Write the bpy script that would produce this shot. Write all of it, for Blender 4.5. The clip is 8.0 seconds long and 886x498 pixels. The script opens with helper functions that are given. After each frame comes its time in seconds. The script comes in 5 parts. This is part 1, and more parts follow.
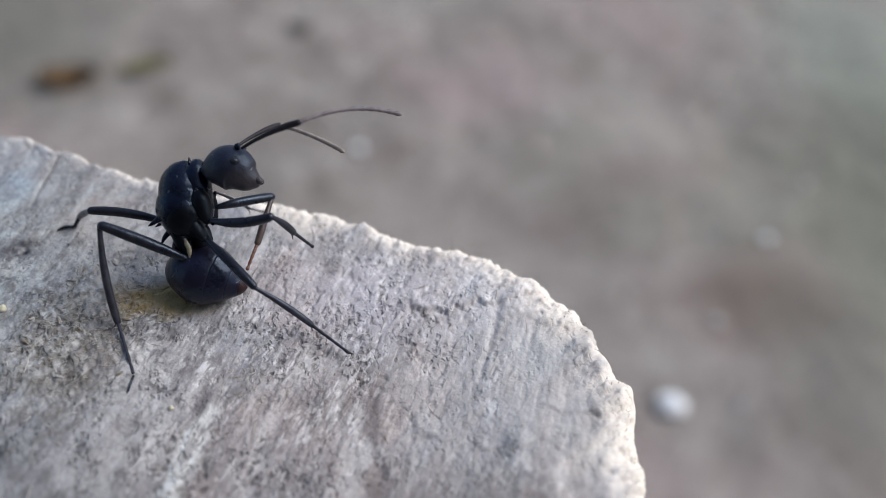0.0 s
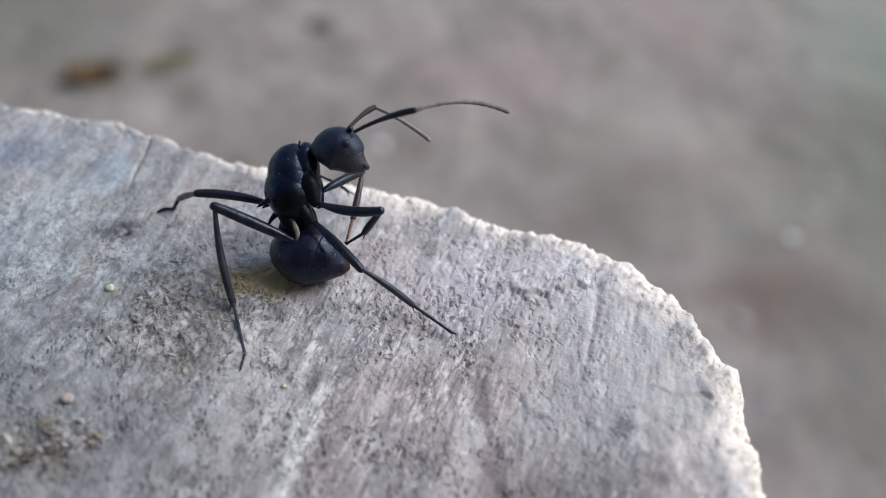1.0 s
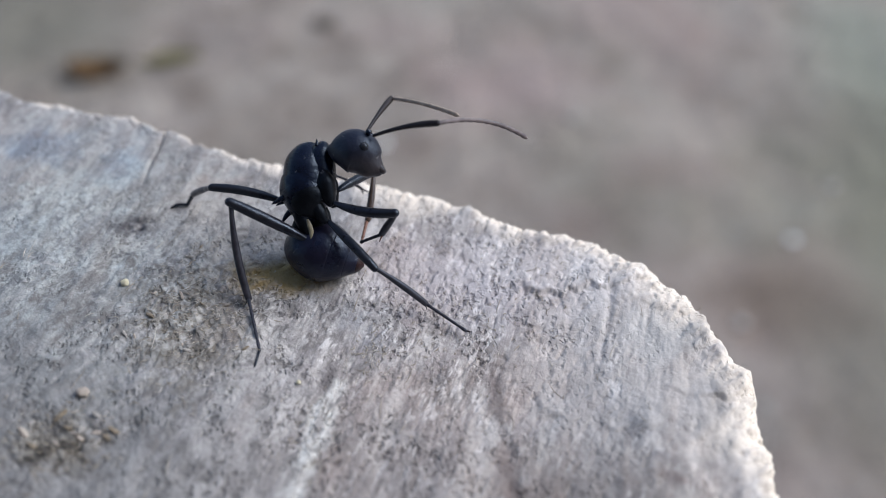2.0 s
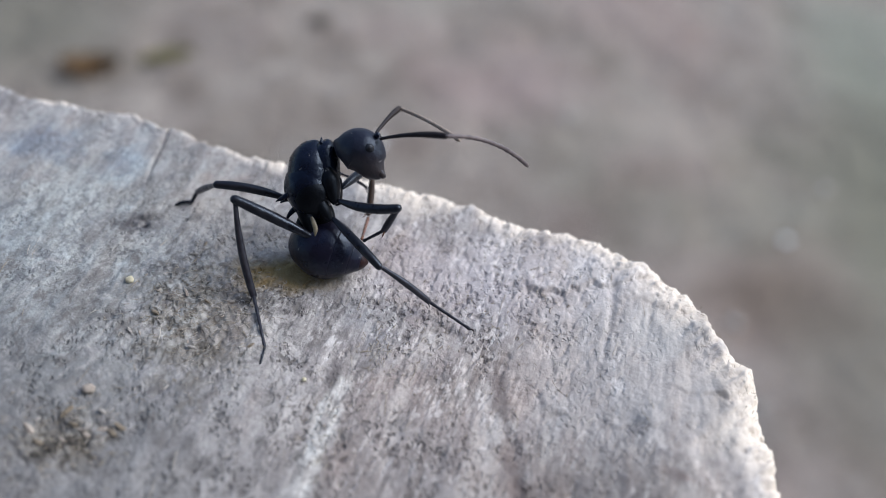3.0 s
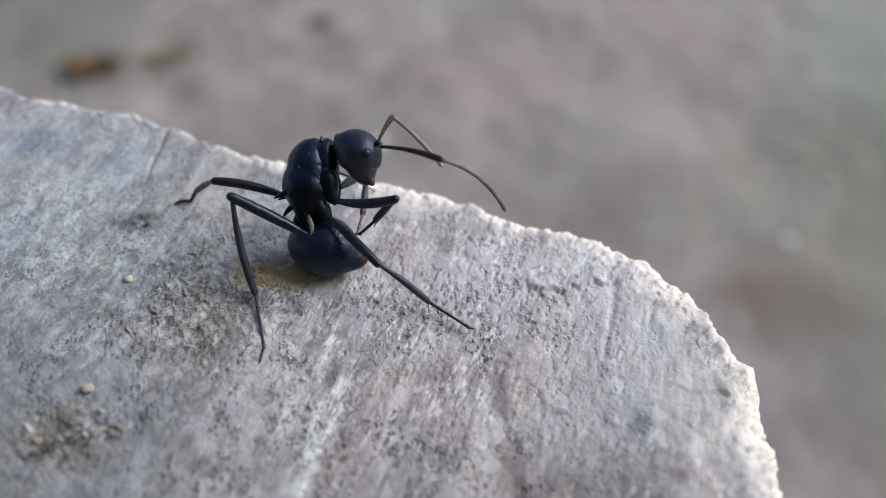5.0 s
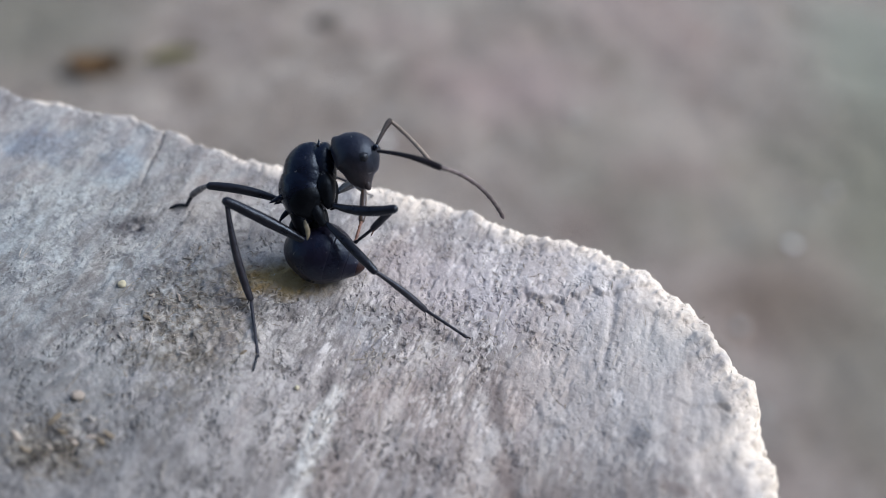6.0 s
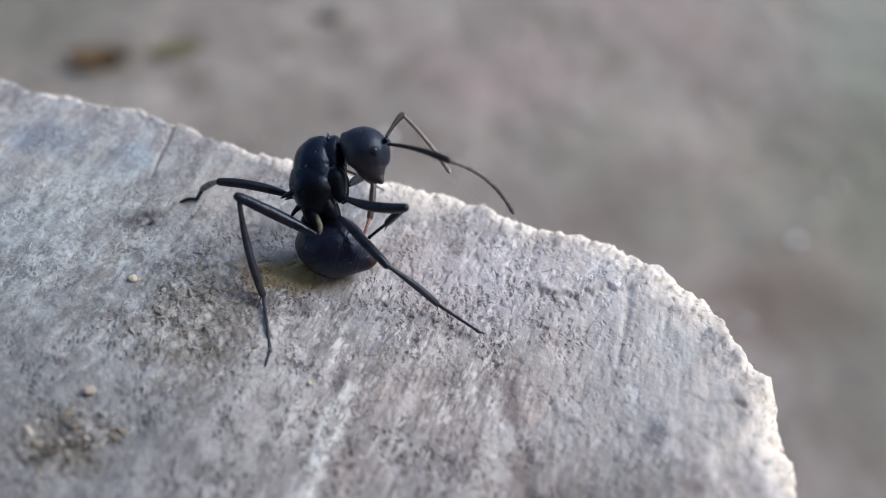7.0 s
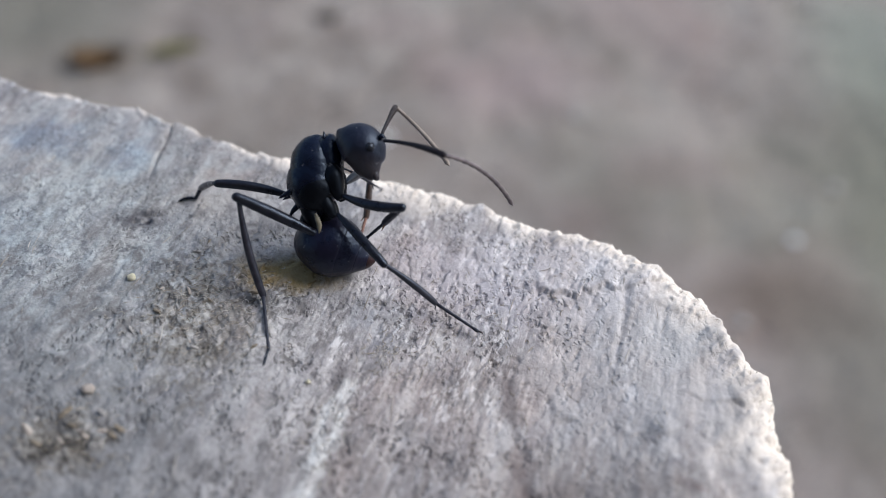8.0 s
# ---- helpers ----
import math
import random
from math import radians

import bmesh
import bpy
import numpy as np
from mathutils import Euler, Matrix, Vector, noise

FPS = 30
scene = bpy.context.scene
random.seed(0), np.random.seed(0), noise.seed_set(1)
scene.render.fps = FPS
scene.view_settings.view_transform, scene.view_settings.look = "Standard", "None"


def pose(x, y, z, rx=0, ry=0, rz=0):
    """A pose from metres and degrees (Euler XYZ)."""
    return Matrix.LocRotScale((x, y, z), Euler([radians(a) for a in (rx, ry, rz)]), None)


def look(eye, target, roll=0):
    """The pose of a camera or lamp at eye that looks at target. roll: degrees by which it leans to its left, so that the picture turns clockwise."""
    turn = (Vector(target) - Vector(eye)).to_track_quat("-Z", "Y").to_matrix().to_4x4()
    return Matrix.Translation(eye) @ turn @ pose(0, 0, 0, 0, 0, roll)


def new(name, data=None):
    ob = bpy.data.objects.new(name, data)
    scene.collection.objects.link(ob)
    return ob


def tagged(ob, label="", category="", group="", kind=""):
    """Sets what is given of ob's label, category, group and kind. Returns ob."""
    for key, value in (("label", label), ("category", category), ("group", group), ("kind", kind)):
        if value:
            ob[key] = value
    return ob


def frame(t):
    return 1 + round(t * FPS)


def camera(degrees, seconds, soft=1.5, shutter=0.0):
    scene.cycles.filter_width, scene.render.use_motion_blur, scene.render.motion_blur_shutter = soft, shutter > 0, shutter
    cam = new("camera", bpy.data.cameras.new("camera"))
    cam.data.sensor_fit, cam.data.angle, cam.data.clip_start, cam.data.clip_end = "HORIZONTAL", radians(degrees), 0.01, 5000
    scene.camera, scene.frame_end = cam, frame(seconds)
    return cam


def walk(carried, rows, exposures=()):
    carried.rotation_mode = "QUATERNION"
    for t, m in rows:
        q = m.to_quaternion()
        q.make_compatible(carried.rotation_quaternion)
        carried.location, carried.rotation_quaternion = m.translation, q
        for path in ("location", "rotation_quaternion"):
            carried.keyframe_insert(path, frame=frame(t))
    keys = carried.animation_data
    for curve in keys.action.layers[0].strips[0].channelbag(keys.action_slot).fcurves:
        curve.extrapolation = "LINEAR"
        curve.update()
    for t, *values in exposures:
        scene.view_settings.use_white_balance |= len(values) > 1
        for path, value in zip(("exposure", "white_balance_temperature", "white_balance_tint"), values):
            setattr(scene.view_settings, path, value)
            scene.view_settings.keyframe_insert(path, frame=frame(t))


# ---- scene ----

MM = 0.001

# ---- camera ----
cam = camera(62, 8.0, soft=0.8)
cam.data.dof.use_dof = True
cam.data.dof.focus_distance = 33.7 * MM
cam.data.dof.aperture_fstop = 24.0
walk(cam, [(t, pose(x, y, z, rx, ry, rz)) for t, x, y, z, rx, ry, rz in (
    (0.0, 0.00421, -0.01574, 0.02869, 39.761, -3.065, 1.652),
    (0.2, 0.00407, -0.01569, 0.02849, 39.622, -2.812, 1.773),
    (0.3, 0.00360, -0.01578, 0.02847, 39.674, -2.925, 1.827),
    (0.5, 0.00218, -0.01623, 0.02841, 39.459, -2.859, 1.987),
    (0.7, 0.00000, -0.01661, 0.02834, 39.692, -3.022, 2.284),
    (0.8, -0.00010, -0.01663, 0.02814, 39.657, -2.778, 2.369),
    (1.0, 0.00003, -0.01655, 0.02806, 39.646, -2.585, 2.475),
    (1.5, 0.00000, -0.01650, 0.02788, 39.627, -2.293, 2.768),
    (1.7, -0.00024, -0.01654, 0.02798, 39.594, -2.553, 2.899),
    (2.8, -0.00119, -0.01687, 0.02813, 39.506, -3.714, 2.807),
    (3.0, -0.00118, -0.01682, 0.02816, 39.493, -3.602, 2.802),
    (3.5, -0.00096, -0.01676, 0.02804, 39.497, -3.350, 2.932),
    (4.0, -0.00098, -0.01673, 0.02798, 39.479, -3.410, 2.995),
    (4.5, -0.00106, -0.01696, 0.02804, 39.484, -3.354, 2.798),
    (4.7, -0.00103, -0.01690, 0.02800, 39.525, -3.330, 2.782),
    (5.8, -0.00109, -0.01644, 0.02803, 39.572, -3.602, 3.263),
    (6.0, -0.00082, -0.01621, 0.02787, 39.515, -3.555, 3.428),
    (6.2, -0.00068, -0.01606, 0.02786, 39.482, -3.573, 3.405),
    (6.5, -0.00103, -0.01609, 0.02776, 39.310, -3.667, 3.501),
    (7.0, -0.00133, -0.01608, 0.02760, 39.129, -3.493, 3.558),
    (7.2, -0.00132, -0.01607, 0.02761, 39.138, -3.482, 3.622),
    (7.5, -0.00132, -0.01608, 0.02774, 39.226, -3.630, 3.605),
    (8.0, -0.00131, -0.01615, 0.02763, 39.132, -3.615, 3.550))],
     exposures=[(0.0, 0.02), (0.9, 0.10), (8.0, 0.10)])

# ---- light: hazy daylight, the brightest sky on the right ----
SUN_ELEVATION, SUN_AZIMUTH = 44.0, 70.0          # azimuth clockwise from +y
world = bpy.data.worlds.new("overcast_sky")
world.use_nodes = True
scene.world = world
sky = world.node_tree.nodes.new("ShaderNodeTexSky")
sky.sky_type, sky.sun_disc = "NISHITA", False
sky.sun_elevation, sky.sun_rotation = radians(SUN_ELEVATION), radians(SUN_AZIMUTH)
sky.air_density, sky.dust_density, sky.ozone_density = 1.0, 1.2, 1.0
background = world.node_tree.nodes["Background"]
world.node_tree.links.new(sky.outputs[0], background.inputs[0])
background.inputs[1].default_value = 0.130
sun = new("sun", bpy.data.lights.new("sun", "SUN"))
sun.data.energy, sun.data.angle, sun.data.color = 2.95, radians(40), (1.0, 0.985, 0.985)
away = Vector((math.sin(radians(SUN_AZIMUTH)) * math.cos(radians(SUN_ELEVATION)),
               math.cos(radians(SUN_AZIMUTH)) * math.cos(radians(SUN_ELEVATION)), math.sin(radians(SUN_ELEVATION))))
sun.matrix_world = look(away, (0, 0, 0))


# ---- materials ----
class Nodes:
    """A material in the making, with short words for its nodes."""

    def __init__(self, name):
        self.mat = bpy.data.materials.new(name)
        self.mat.use_nodes = True
        self.tree = self.mat.node_tree
        self.bsdf = self.tree.nodes["Principled BSDF"]
        self.coord = self.tree.nodes.new("ShaderNodeTexCoord").outputs["Object"]

    def set(self, socket, value):
        if isinstance(value, bpy.types.NodeSocket):
            self.tree.links.new(value, socket)
        elif isinstance(value, tuple) and len(value) == 3 and socket.type == "RGBA":
            socket.default_value = (*value, 1)
        else:
            socket.default_value = value

    def stretch(self, x=1.0, y=1.0, z=1.0, turn=0.0, move=(0, 0, 0)):
        """Coordinates for grain drawn out along y, that axis turned by so many degrees."""
        n = self.tree.nodes.new("ShaderNodeMapping")
        n.vector_type = "TEXTURE"
        n.inputs["Scale"].default_value = (1 / x, 1 / y, 1 / z)
        n.inputs["Rotation"].default_value = (0, 0, radians(turn))
        n.inputs["Location"].default_value = move
        self.set(n.inputs["Vector"], self.coord)
        return n.outputs[0]

    def along(self, axis):
        n = self.tree.nodes.new("ShaderNodeSeparateXYZ")
        self.set(n.inputs[0], self.coord)
        return n.outputs[axis]

    def noise(self, scale, detail=4.0, rough=0.55, vector=None, warp=0.0):
        n = self.tree.nodes.new("ShaderNodeTexNoise")
        self.set(n.inputs["Vector"], vector or self.coord)
        n.inputs["Scale"].default_value, n.inputs["Detail"].default_value = scale, detail
        n.inputs["Roughness"].default_value, n.inputs["Distortion"].default_value = rough, warp
        return n.outputs["Fac"]

    def cells(self, scale, vector, wobble=0.00012):
        """Scattered cells of uneven outline: the distance from each one's middle, and a random shade for each."""
        w = self.tree.nodes.new("ShaderNodeTexNoise")
        self.set(w.inputs["Vector"], vector)
        w.inputs["Scale"].default_value, w.inputs["Detail"].default_value = scale * 1.6, 2.0
        shift = self.tree.nodes.new("ShaderNodeVectorMath")
        shift.operation = "MULTIPLY_ADD"
        self.set(shift.inputs[0], w.outputs["Color"])
        shift.inputs[1].default_value = (wobble * 4,) * 3
        self.set(shift.inputs[2], vector)
        n = self.tree.nodes.new("ShaderNodeTexVoronoi")
        n.voronoi_dimensions = "2D"
        self.set(n.inputs["Vector"], shift.outputs[0])
        n.inputs["Scale"].default_value = scale
        pick = self.tree.nodes.new("ShaderNodeSeparateColor")
        self.set(pick.inputs[0], n.outputs["Color"])
        return n.outputs["Distance"], pick.outputs[0]

    def ramp(self, fac, *stops):
        n = self.tree.nodes.new("ShaderNodeValToRGB")
        while len(n.color_ramp.elements) < len(stops):
            n.color_ramp.elements.new(0.5)
        for e, (at, c) in zip(n.color_ramp.elements, stops):
            e.position, e.color = at, ((*c, 1) if isinstance(c, tuple) else (c, c, c, 1))
        self.set(n.inputs[0], fac)
        return n.outputs[0]

    def mix(self, fac, a, b, how="MIX"):
        n = self.tree.nodes.new("ShaderNodeMix")
        n.data_type, n.blend_type = "RGBA", how
        self.set(n.inputs[0], fac), self.set(n.inputs[6], a), self.set(n.inputs[7], b)
        return n.outputs[2]

    def maths(self, how, a, b=0.5):
        n = self.tree.nodes.new("ShaderNodeMath")
        n.operation = how
        self.set(n.inputs[0], a), self.set(n.inputs[1], b)
        n.inputs[2].default_value = 0.5
        return n.outputs[0]

    def spot(self, x, y, rx, ry, ragged=0.5, turn=0.0):
        """1 inside a ragged oval on the face, 0 outside."""
        m = self.tree.nodes.new("ShaderNodeMapping")
        m.vector_type = "TEXTURE"
        m.inputs["Location"].default_value, m.inputs["Scale"].default_value = (x, y, 0), (rx, ry, 1)
        m.inputs["Rotation"].default_value = (0, 0, radians(turn))
        self.set(m.inputs["Vector"], self.coord)
        flat = self.tree.nodes.new("ShaderNodeVectorMath")
        flat.operation = "MULTIPLY"
        self.set(flat.inputs[0], m.outputs[0])
        flat.inputs[1].default_value = (1, 1, 0)
        size = self.tree.nodes.new("ShaderNodeVectorMath")
        size.operation = "LENGTH"
        self.set(size.inputs[0], flat.outputs[0])
        rag = self.maths("MULTIPLY", self.maths("SUBTRACT", self.noise(900, 5, 0.65), 0.5), ragged * 4)
        return self.ramp(self.maths("ADD", size.outputs["Value"], rag), (0.35, 1.0), (1.1, 0.0))

    def bump(self, height, strength, distance, onto=None):
        n = self.tree.nodes.new("ShaderNodeBump")
        n.inputs["Strength"].default_value, n.inputs["Distance"].default_value = strength, distance
        self.set(n.inputs["Height"], height)
        if onto:
            self.set(n.inputs["Normal"], onto)
        return n.outputs[0]

    def done(self, colour, rough, normal=None, **more):
        self.set(self.bsdf.inputs["Base Color"], colour)
        self.set(self.bsdf.inputs["Roughness"], rough)
        if normal:
            self.set(self.bsdf.inputs["Normal"], normal)
        for key, value in more.items():
            self.set(self.bsdf.inputs[key.replace("_", " ")], value)
        return self.mat


def wood_material():
    n = Nodes("weathered_wood")
    LEAN = -13
    broad = n.noise(130, 4, 0.6)
    cloud = n.noise(430, 5, 0.6, n.stretch(1, 0.6, 1, LEAN), 0.5)
    band = n.noise(330, 5, 0.62, n.stretch(1, 0.11, 0.5, LEAN, (0.02, 0.01, 0)), 0.4)
    streak = n.noise(1200, 5, 0.62, n.stretch(1, 0.12, 0.5, LEAN), 0.5)
    hair = n.noise(5200, 4, 0.65, n.stretch(1, 0.24, 0.6, LEAN), 0.2)
    dash = n.noise(4300, 3, 0.6, n.stretch(1, 0.6, 0.8, -40), 0.25)
    cross = n.noise(4900, 3, 0.6, n.stretch(1, 0.6, 0.8, 35, (0.3, 0.8, 0)), 0.25)
    felt = n.noise(1700, 3, 0.55, n.stretch(1, 0.6, 1, LEAN, (0.4, 0.2, 0)), 0.5)
    speck = n.noise(7000, 3, 0.7)
    base = n.ramp(broad, (0.32, (0.305, 0.302, 0.318)), (0.48, (0.355, 0.342, 0.348)), (0.58, (0.395, 0.362, 0.355)), (0.70, (0.355, 0.318, 0.308)))
    base = n.mix(n.ramp(cloud, (0.36, 0.75), (0.48, 0.0)), base, (0.225, 0.21, 0.205))
    base = n.mix(n.ramp(cloud, (0.52, 0.0), (0.64, 0.65)), base, (0.58, 0.57, 0.56))
    base = n.mix(n.ramp(band, (0.38, 0.55), (0.48, 0.0)), base, (0.32, 0.285, 0.275))
    base = n.mix(n.ramp(band, (0.54, 0.0), (0.66, 0.55)), base, (0.60, 0.585, 0.57))
    # streaks show most below and right of the ant
    lines = n.maths("MAXIMUM", n.spot(0.0010, -0.0050, 0.0150, 0.0075, 0.3), n.maths("MAXIMUM", n.spot(0.0070, 0.0030, 0.0075, 0.0060, 0.3), 0.3))
    base = n.mix(n.maths("MULTIPLY", n.ramp(streak, (0.53, 0.0), (0.63, 0.7)), lines), base, (0.68, 0.665, 0.645))
    base = n.mix(n.maths("MULTIPLY", n.ramp(streak, (0.36, 0.7), (0.46, 0.0)), lines), base, (0.22, 0.195, 0.185))
    # matted and mottled on the old side, hair-like fibres elsewhere
    old = n.spot(-0.0175, 0.0035, 0.0130, 0.0140, 0.25)
    mat = n.mix(old, hair, n.noise(2300, 5, 0.66, n.stretch(1, 0.8, 1, -25), 0.3))
    base = n.mix(n.ramp(mat, (0.35, 0.55), (0.46, 0.0)), base, (0.18, 0.166, 0.164))
    base = n.mix(n.ramp(mat, (0.54, 0.0), (0.65, 0.50)), base, (0.62, 0.605, 0.60))
    base = n.mix(n.ramp(speck, (0.58, 0.0), (0.70, 0.35)), base, (0.68, 0.66, 0.63))
    base = n.mix(n.ramp(speck, (0.32, 0.35), (0.42, 0.0)), base, (0.18, 0.165, 0.155))
    # short dark curls in clusters, thick round the ant, sparse towards the edges
    bunch = n.ramp(n.noise(520, 3, 0.55, n.stretch(1, 0.8, 1, 0, (0.9, 0.3, 0))), (0.42, 0.12), (0.58, 1.0))
    thick = n.maths("MAXIMUM", n.spot(0.0015, 0.0036, 0.0090, 0.0060, 0.25), n.maths("MAXIMUM", n.maths("MAXIMUM", n.spot(-0.0105, 0.0010, 0.0075, 0.0085, 0.3), n.maths("MAXIMUM", n.spot(-0.0145, -0.0025, 0.0060, 0.0060, 0.3), n.spot(-0.0040, -0.0060, 0.0150, 0.0060, 0.3))), 0.35))
    thick = n.maths("MULTIPLY", bunch, thick)
    deep, which = n.cells(2600, n.stretch(1, 0.62, 1, -48))
    small, other = n.cells(4200, n.stretch(1, 0.7, 1, 20, (0.2, 0.4, 0)), 0.00008)
    pits = n.maths("MAXIMUM", n.maths("MULTIPLY", n.ramp(deep, (0.10, 1.0), (0.36, 0.0)), n.ramp(which, (0.40, 0.0), (0.60, 1.0))),
                   n.maths("MULTIPLY", n.ramp(small, (0.10, 1.0), (0.40, 0.0)), n.ramp(other, (0.36, 0.0), (0.60, 0.9))))
    pits = n.maths("MULTIPLY", pits, n.ramp(thick, (0.12, 0.04), (0.70, 1.0)))
    base = n.mix(n.maths("MULTIPLY", pits, 0.85), base, (0.085, 0.075, 0.073))
    base = n.mix(n.maths("MULTIPLY", n.ramp(dash, (0.36, 0.75), (0.44, 0.0)), thick), base, (0.10, 0.09, 0.088))
    base = n.mix(n.maths("MULTIPLY", n.ramp(cross, (0.36, 0.65), (0.44, 0.0)), thick), base, (0.11, 0.098, 0.094))
    base = n.mix(n.maths("MULTIPLY", n.ramp(cross, (0.57, 0.0), (0.65, 0.7)), thick), base, (0.76, 0.745, 0.72))
    wool = n.noise(3000, 3, 0.6, n.stretch(1, 0.35, 1, -22, (0.7, 0.1, 0)), 0.4)
    tuft = n.ramp(n.noise(700, 3, 0.6, n.stretch(1, 0.6, 1, LEAN, (0.2, 0.9, 0))), (0.46, 0.1), (0.60, 1.0))
    tuft = n.maths("MULTIPLY", tuft, n.ramp(old, (0.0, 1.0), (0.8, 0.2)))
    base = n.mix(n.maths("MULTIPLY", n.ramp(wool, (0.54, 0.0), (0.62, 0.8)), tuft), base, (0.74, 0.73, 0.725))
    blot = n.noise(1000, 4, 0.62, n.stretch(1, 0.85, 1, 20, (0.15, 0.65, 0)), 0.4)
    base = n.mix(n.maths("MULTIPLY", n.ramp(blot, (0.36, 0.75), (0.44, 0.0)), old), base, (0.17, 0.165, 0.18))
    base = n.mix(n.maths("MULTIPLY", n.ramp(blot, (0.57, 0.0), (0.66, 0.6)), old), base, (0.63, 0.625, 0.63))
    # weathering tints: mauve-brown and blue-grey clouds
    tint = n.noise(190, 4, 0.6, n.stretch(1, 0.6, 1, -10, (0.07, 0.04, 0)), 0.4)
    base = n.mix(n.ramp(tint, (0.53, 0.0), (0.64, 0.6)), base, (0.92, 0.80, 0.73), "MULTIPLY")
    base = n.mix(n.ramp(tint, (0.36, 0.75), (0.47, 0.0)), base, (0.88, 0.94, 1.0), "MULTIPLY")
    base = n.mix(n.maths("MULTIPLY", n.spot(-0.0015, -0.0030, 0.0060, 0.0060, 0.4), 0.4), base, (0.92, 0.81, 0.75), "MULTIPLY")
    base = n.mix(n.maths("MULTIPLY", n.spot(0.0065, -0.0055, 0.0065, 0.0035, 0.4), 0.5), base, (0.90, 0.83, 0.76), "MULTIPLY")
    base = n.mix(n.maths("MULTIPLY", n.spot(-0.0225, 0.0118, 0.0030, 0.0016, 0.4), 0.6), base, (0.70, 0.82, 1.0), "MULTIPLY")
    base = n.mix(n.maths("MULTIPLY", n.spot(-0.0176, 0.0108, 0.0016, 0.0020, 0.5), 0.55), base, (0.74, 0.86, 1.0), "MULTIPLY")
    base = n.mix(n.maths("MULTIPLY", n.spot(0.0092, -0.0049, 0.0008, 0.0003, 0.5, -28), 0.85), base, (0.16, 0.11, 0.10))
    base = n.mix(n.maths("MULTIPLY", n.spot(-0.0185, 0.0050, 0.0125, 0.0120, 0.25), 0.85), base, (0.87, 0.975, 0.985), "MULTIPLY")
    base = n.mix(n.maths("MULTIPLY", n.spot(0.0010, 0.0050, 0.0080, 0.0036, 0.35), 0.36), base, (0.64, 0.615, 0.68))
    base = n.mix(n.maths("MULTIPLY", n.spot(-0.0118, 0.0074, 0.0046, 0.0026, 0.4), 0.45), base, (0.60, 0.59, 0.57))
    # the gaster's olive-brown shadow painted on the wood, tan rot, a grey-black bruise, brown splits
    # broad dark oval at lower left: shade there put into the wood's colour
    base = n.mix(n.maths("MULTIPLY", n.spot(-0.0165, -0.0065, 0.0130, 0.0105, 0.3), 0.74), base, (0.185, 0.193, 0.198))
    # mauve-brown, darker towards the bottom
    base = n.mix(n.maths("MULTIPLY", n.spot(-0.0010, -0.0064, 0.0120, 0.0052, 0.35), 0.36), base, (0.245, 0.225, 0.218))
    dapple = n.noise(1300, 5, 0.64, n.stretch(1, 0.7, 1, -20, (0.5, 0.5, 0)), 0.6)
    base = n.mix(n.maths("MULTIPLY", n.ramp(dapple, (0.36, 0.9), (0.46, 0.0)), n.spot(-0.0120, -0.0010, 0.0170, 0.0140, 0.3)), base, (0.17, 0.165, 0.165))
    base = n.mix(n.maths("MULTIPLY", n.ramp(dapple, (0.54, 0.0), (0.64, 0.35)), n.spot(-0.0130, 0.0020, 0.0170, 0.0150, 0.3)), base, (0.60, 0.59, 0.58))
    base = n.mix(n.maths("MULTIPLY", n.spot(-0.0080, 0.0042, 0.0033, 0.0014, 0.35), 0.86), base, (0.39, 0.27, 0.09))
    # shade in the gaps between matted fibres, painted as dark colour
    gaps = n.ramp(n.noise(2300, 4, 0.65, n.stretch(1, 0.5, 1, -38, (0.6, 0.6, 0)), 0.8), (0.40, 0.62), (0.48, 0.0))
    base = n.mix(n.maths("MULTIPLY", n.spot(-0.0100, 0.0056, 0.0026, 0.0013, 0.4), 0.45), base, (0.62, 0.60, 0.57))
    base = n.mix(n.maths("MULTIPLY", n.spot(-0.0112, 0.0014, 0.0036, 0.0044, 0.6), 0.22), base, (0.30, 0.255, 0.18))
    base = n.mix(n.maths("MULTIPLY", n.spot(-0.0110, 0.0012, 0.0034, 0.0042, 0.6), gaps), base, (0.10, 0.085, 0.065))
    base = n.mix(n.maths("MULTIPLY", n.spot(-0.0150, -0.0050, 0.0022, 0.0013, 0.7), 0.5), base, (0.17, 0.15, 0.115))
    # likewise the dark between layered flakes, put in by colour
    flake_gaps = n.ramp(n.noise(1700, 3, 0.6, n.stretch(0.45, 1, 1, 0, (0.3, 0.1, 0)), 0.3), (0.42, 1.0), (0.50, 0.0))
    base = n.mix(n.maths("MULTIPLY", n.spot(-0.0152, -0.0050, 0.0026, 0.0016, 0.5), flake_gaps), base, (0.05, 0.046, 0.042))
    base = n.mix(n.maths("MULTIPLY", n.spot(-0.0156, 0.0067, 0.0014, 0.0009, 0.30), n.ramp(felt, (0.46, 1.0), (0.60, 0.35))), base, (0.07, 0.068, 0.08))
    base = n.mix(n.maths("MULTIPLY", n.spot(-0.0049, -0.0009, 0.0005, 0.0010, 0.4, LEAN), 0.7), base, (0.12, 0.11, 0.115))
    base = n.mix(n.maths("MULTIPLY", n.spot(0.0024, -0.0012, 0.0005, 0.0022, 0.5, 6), 0.75), base, (0.12, 0.10, 0.10))
    base = n.mix(n.maths("MULTIPLY", n.spot(0.0030, -0.0052, 0.0006, 0.0028, 0.5, 15), 0.65), base, (0.15, 0.12, 0.115))
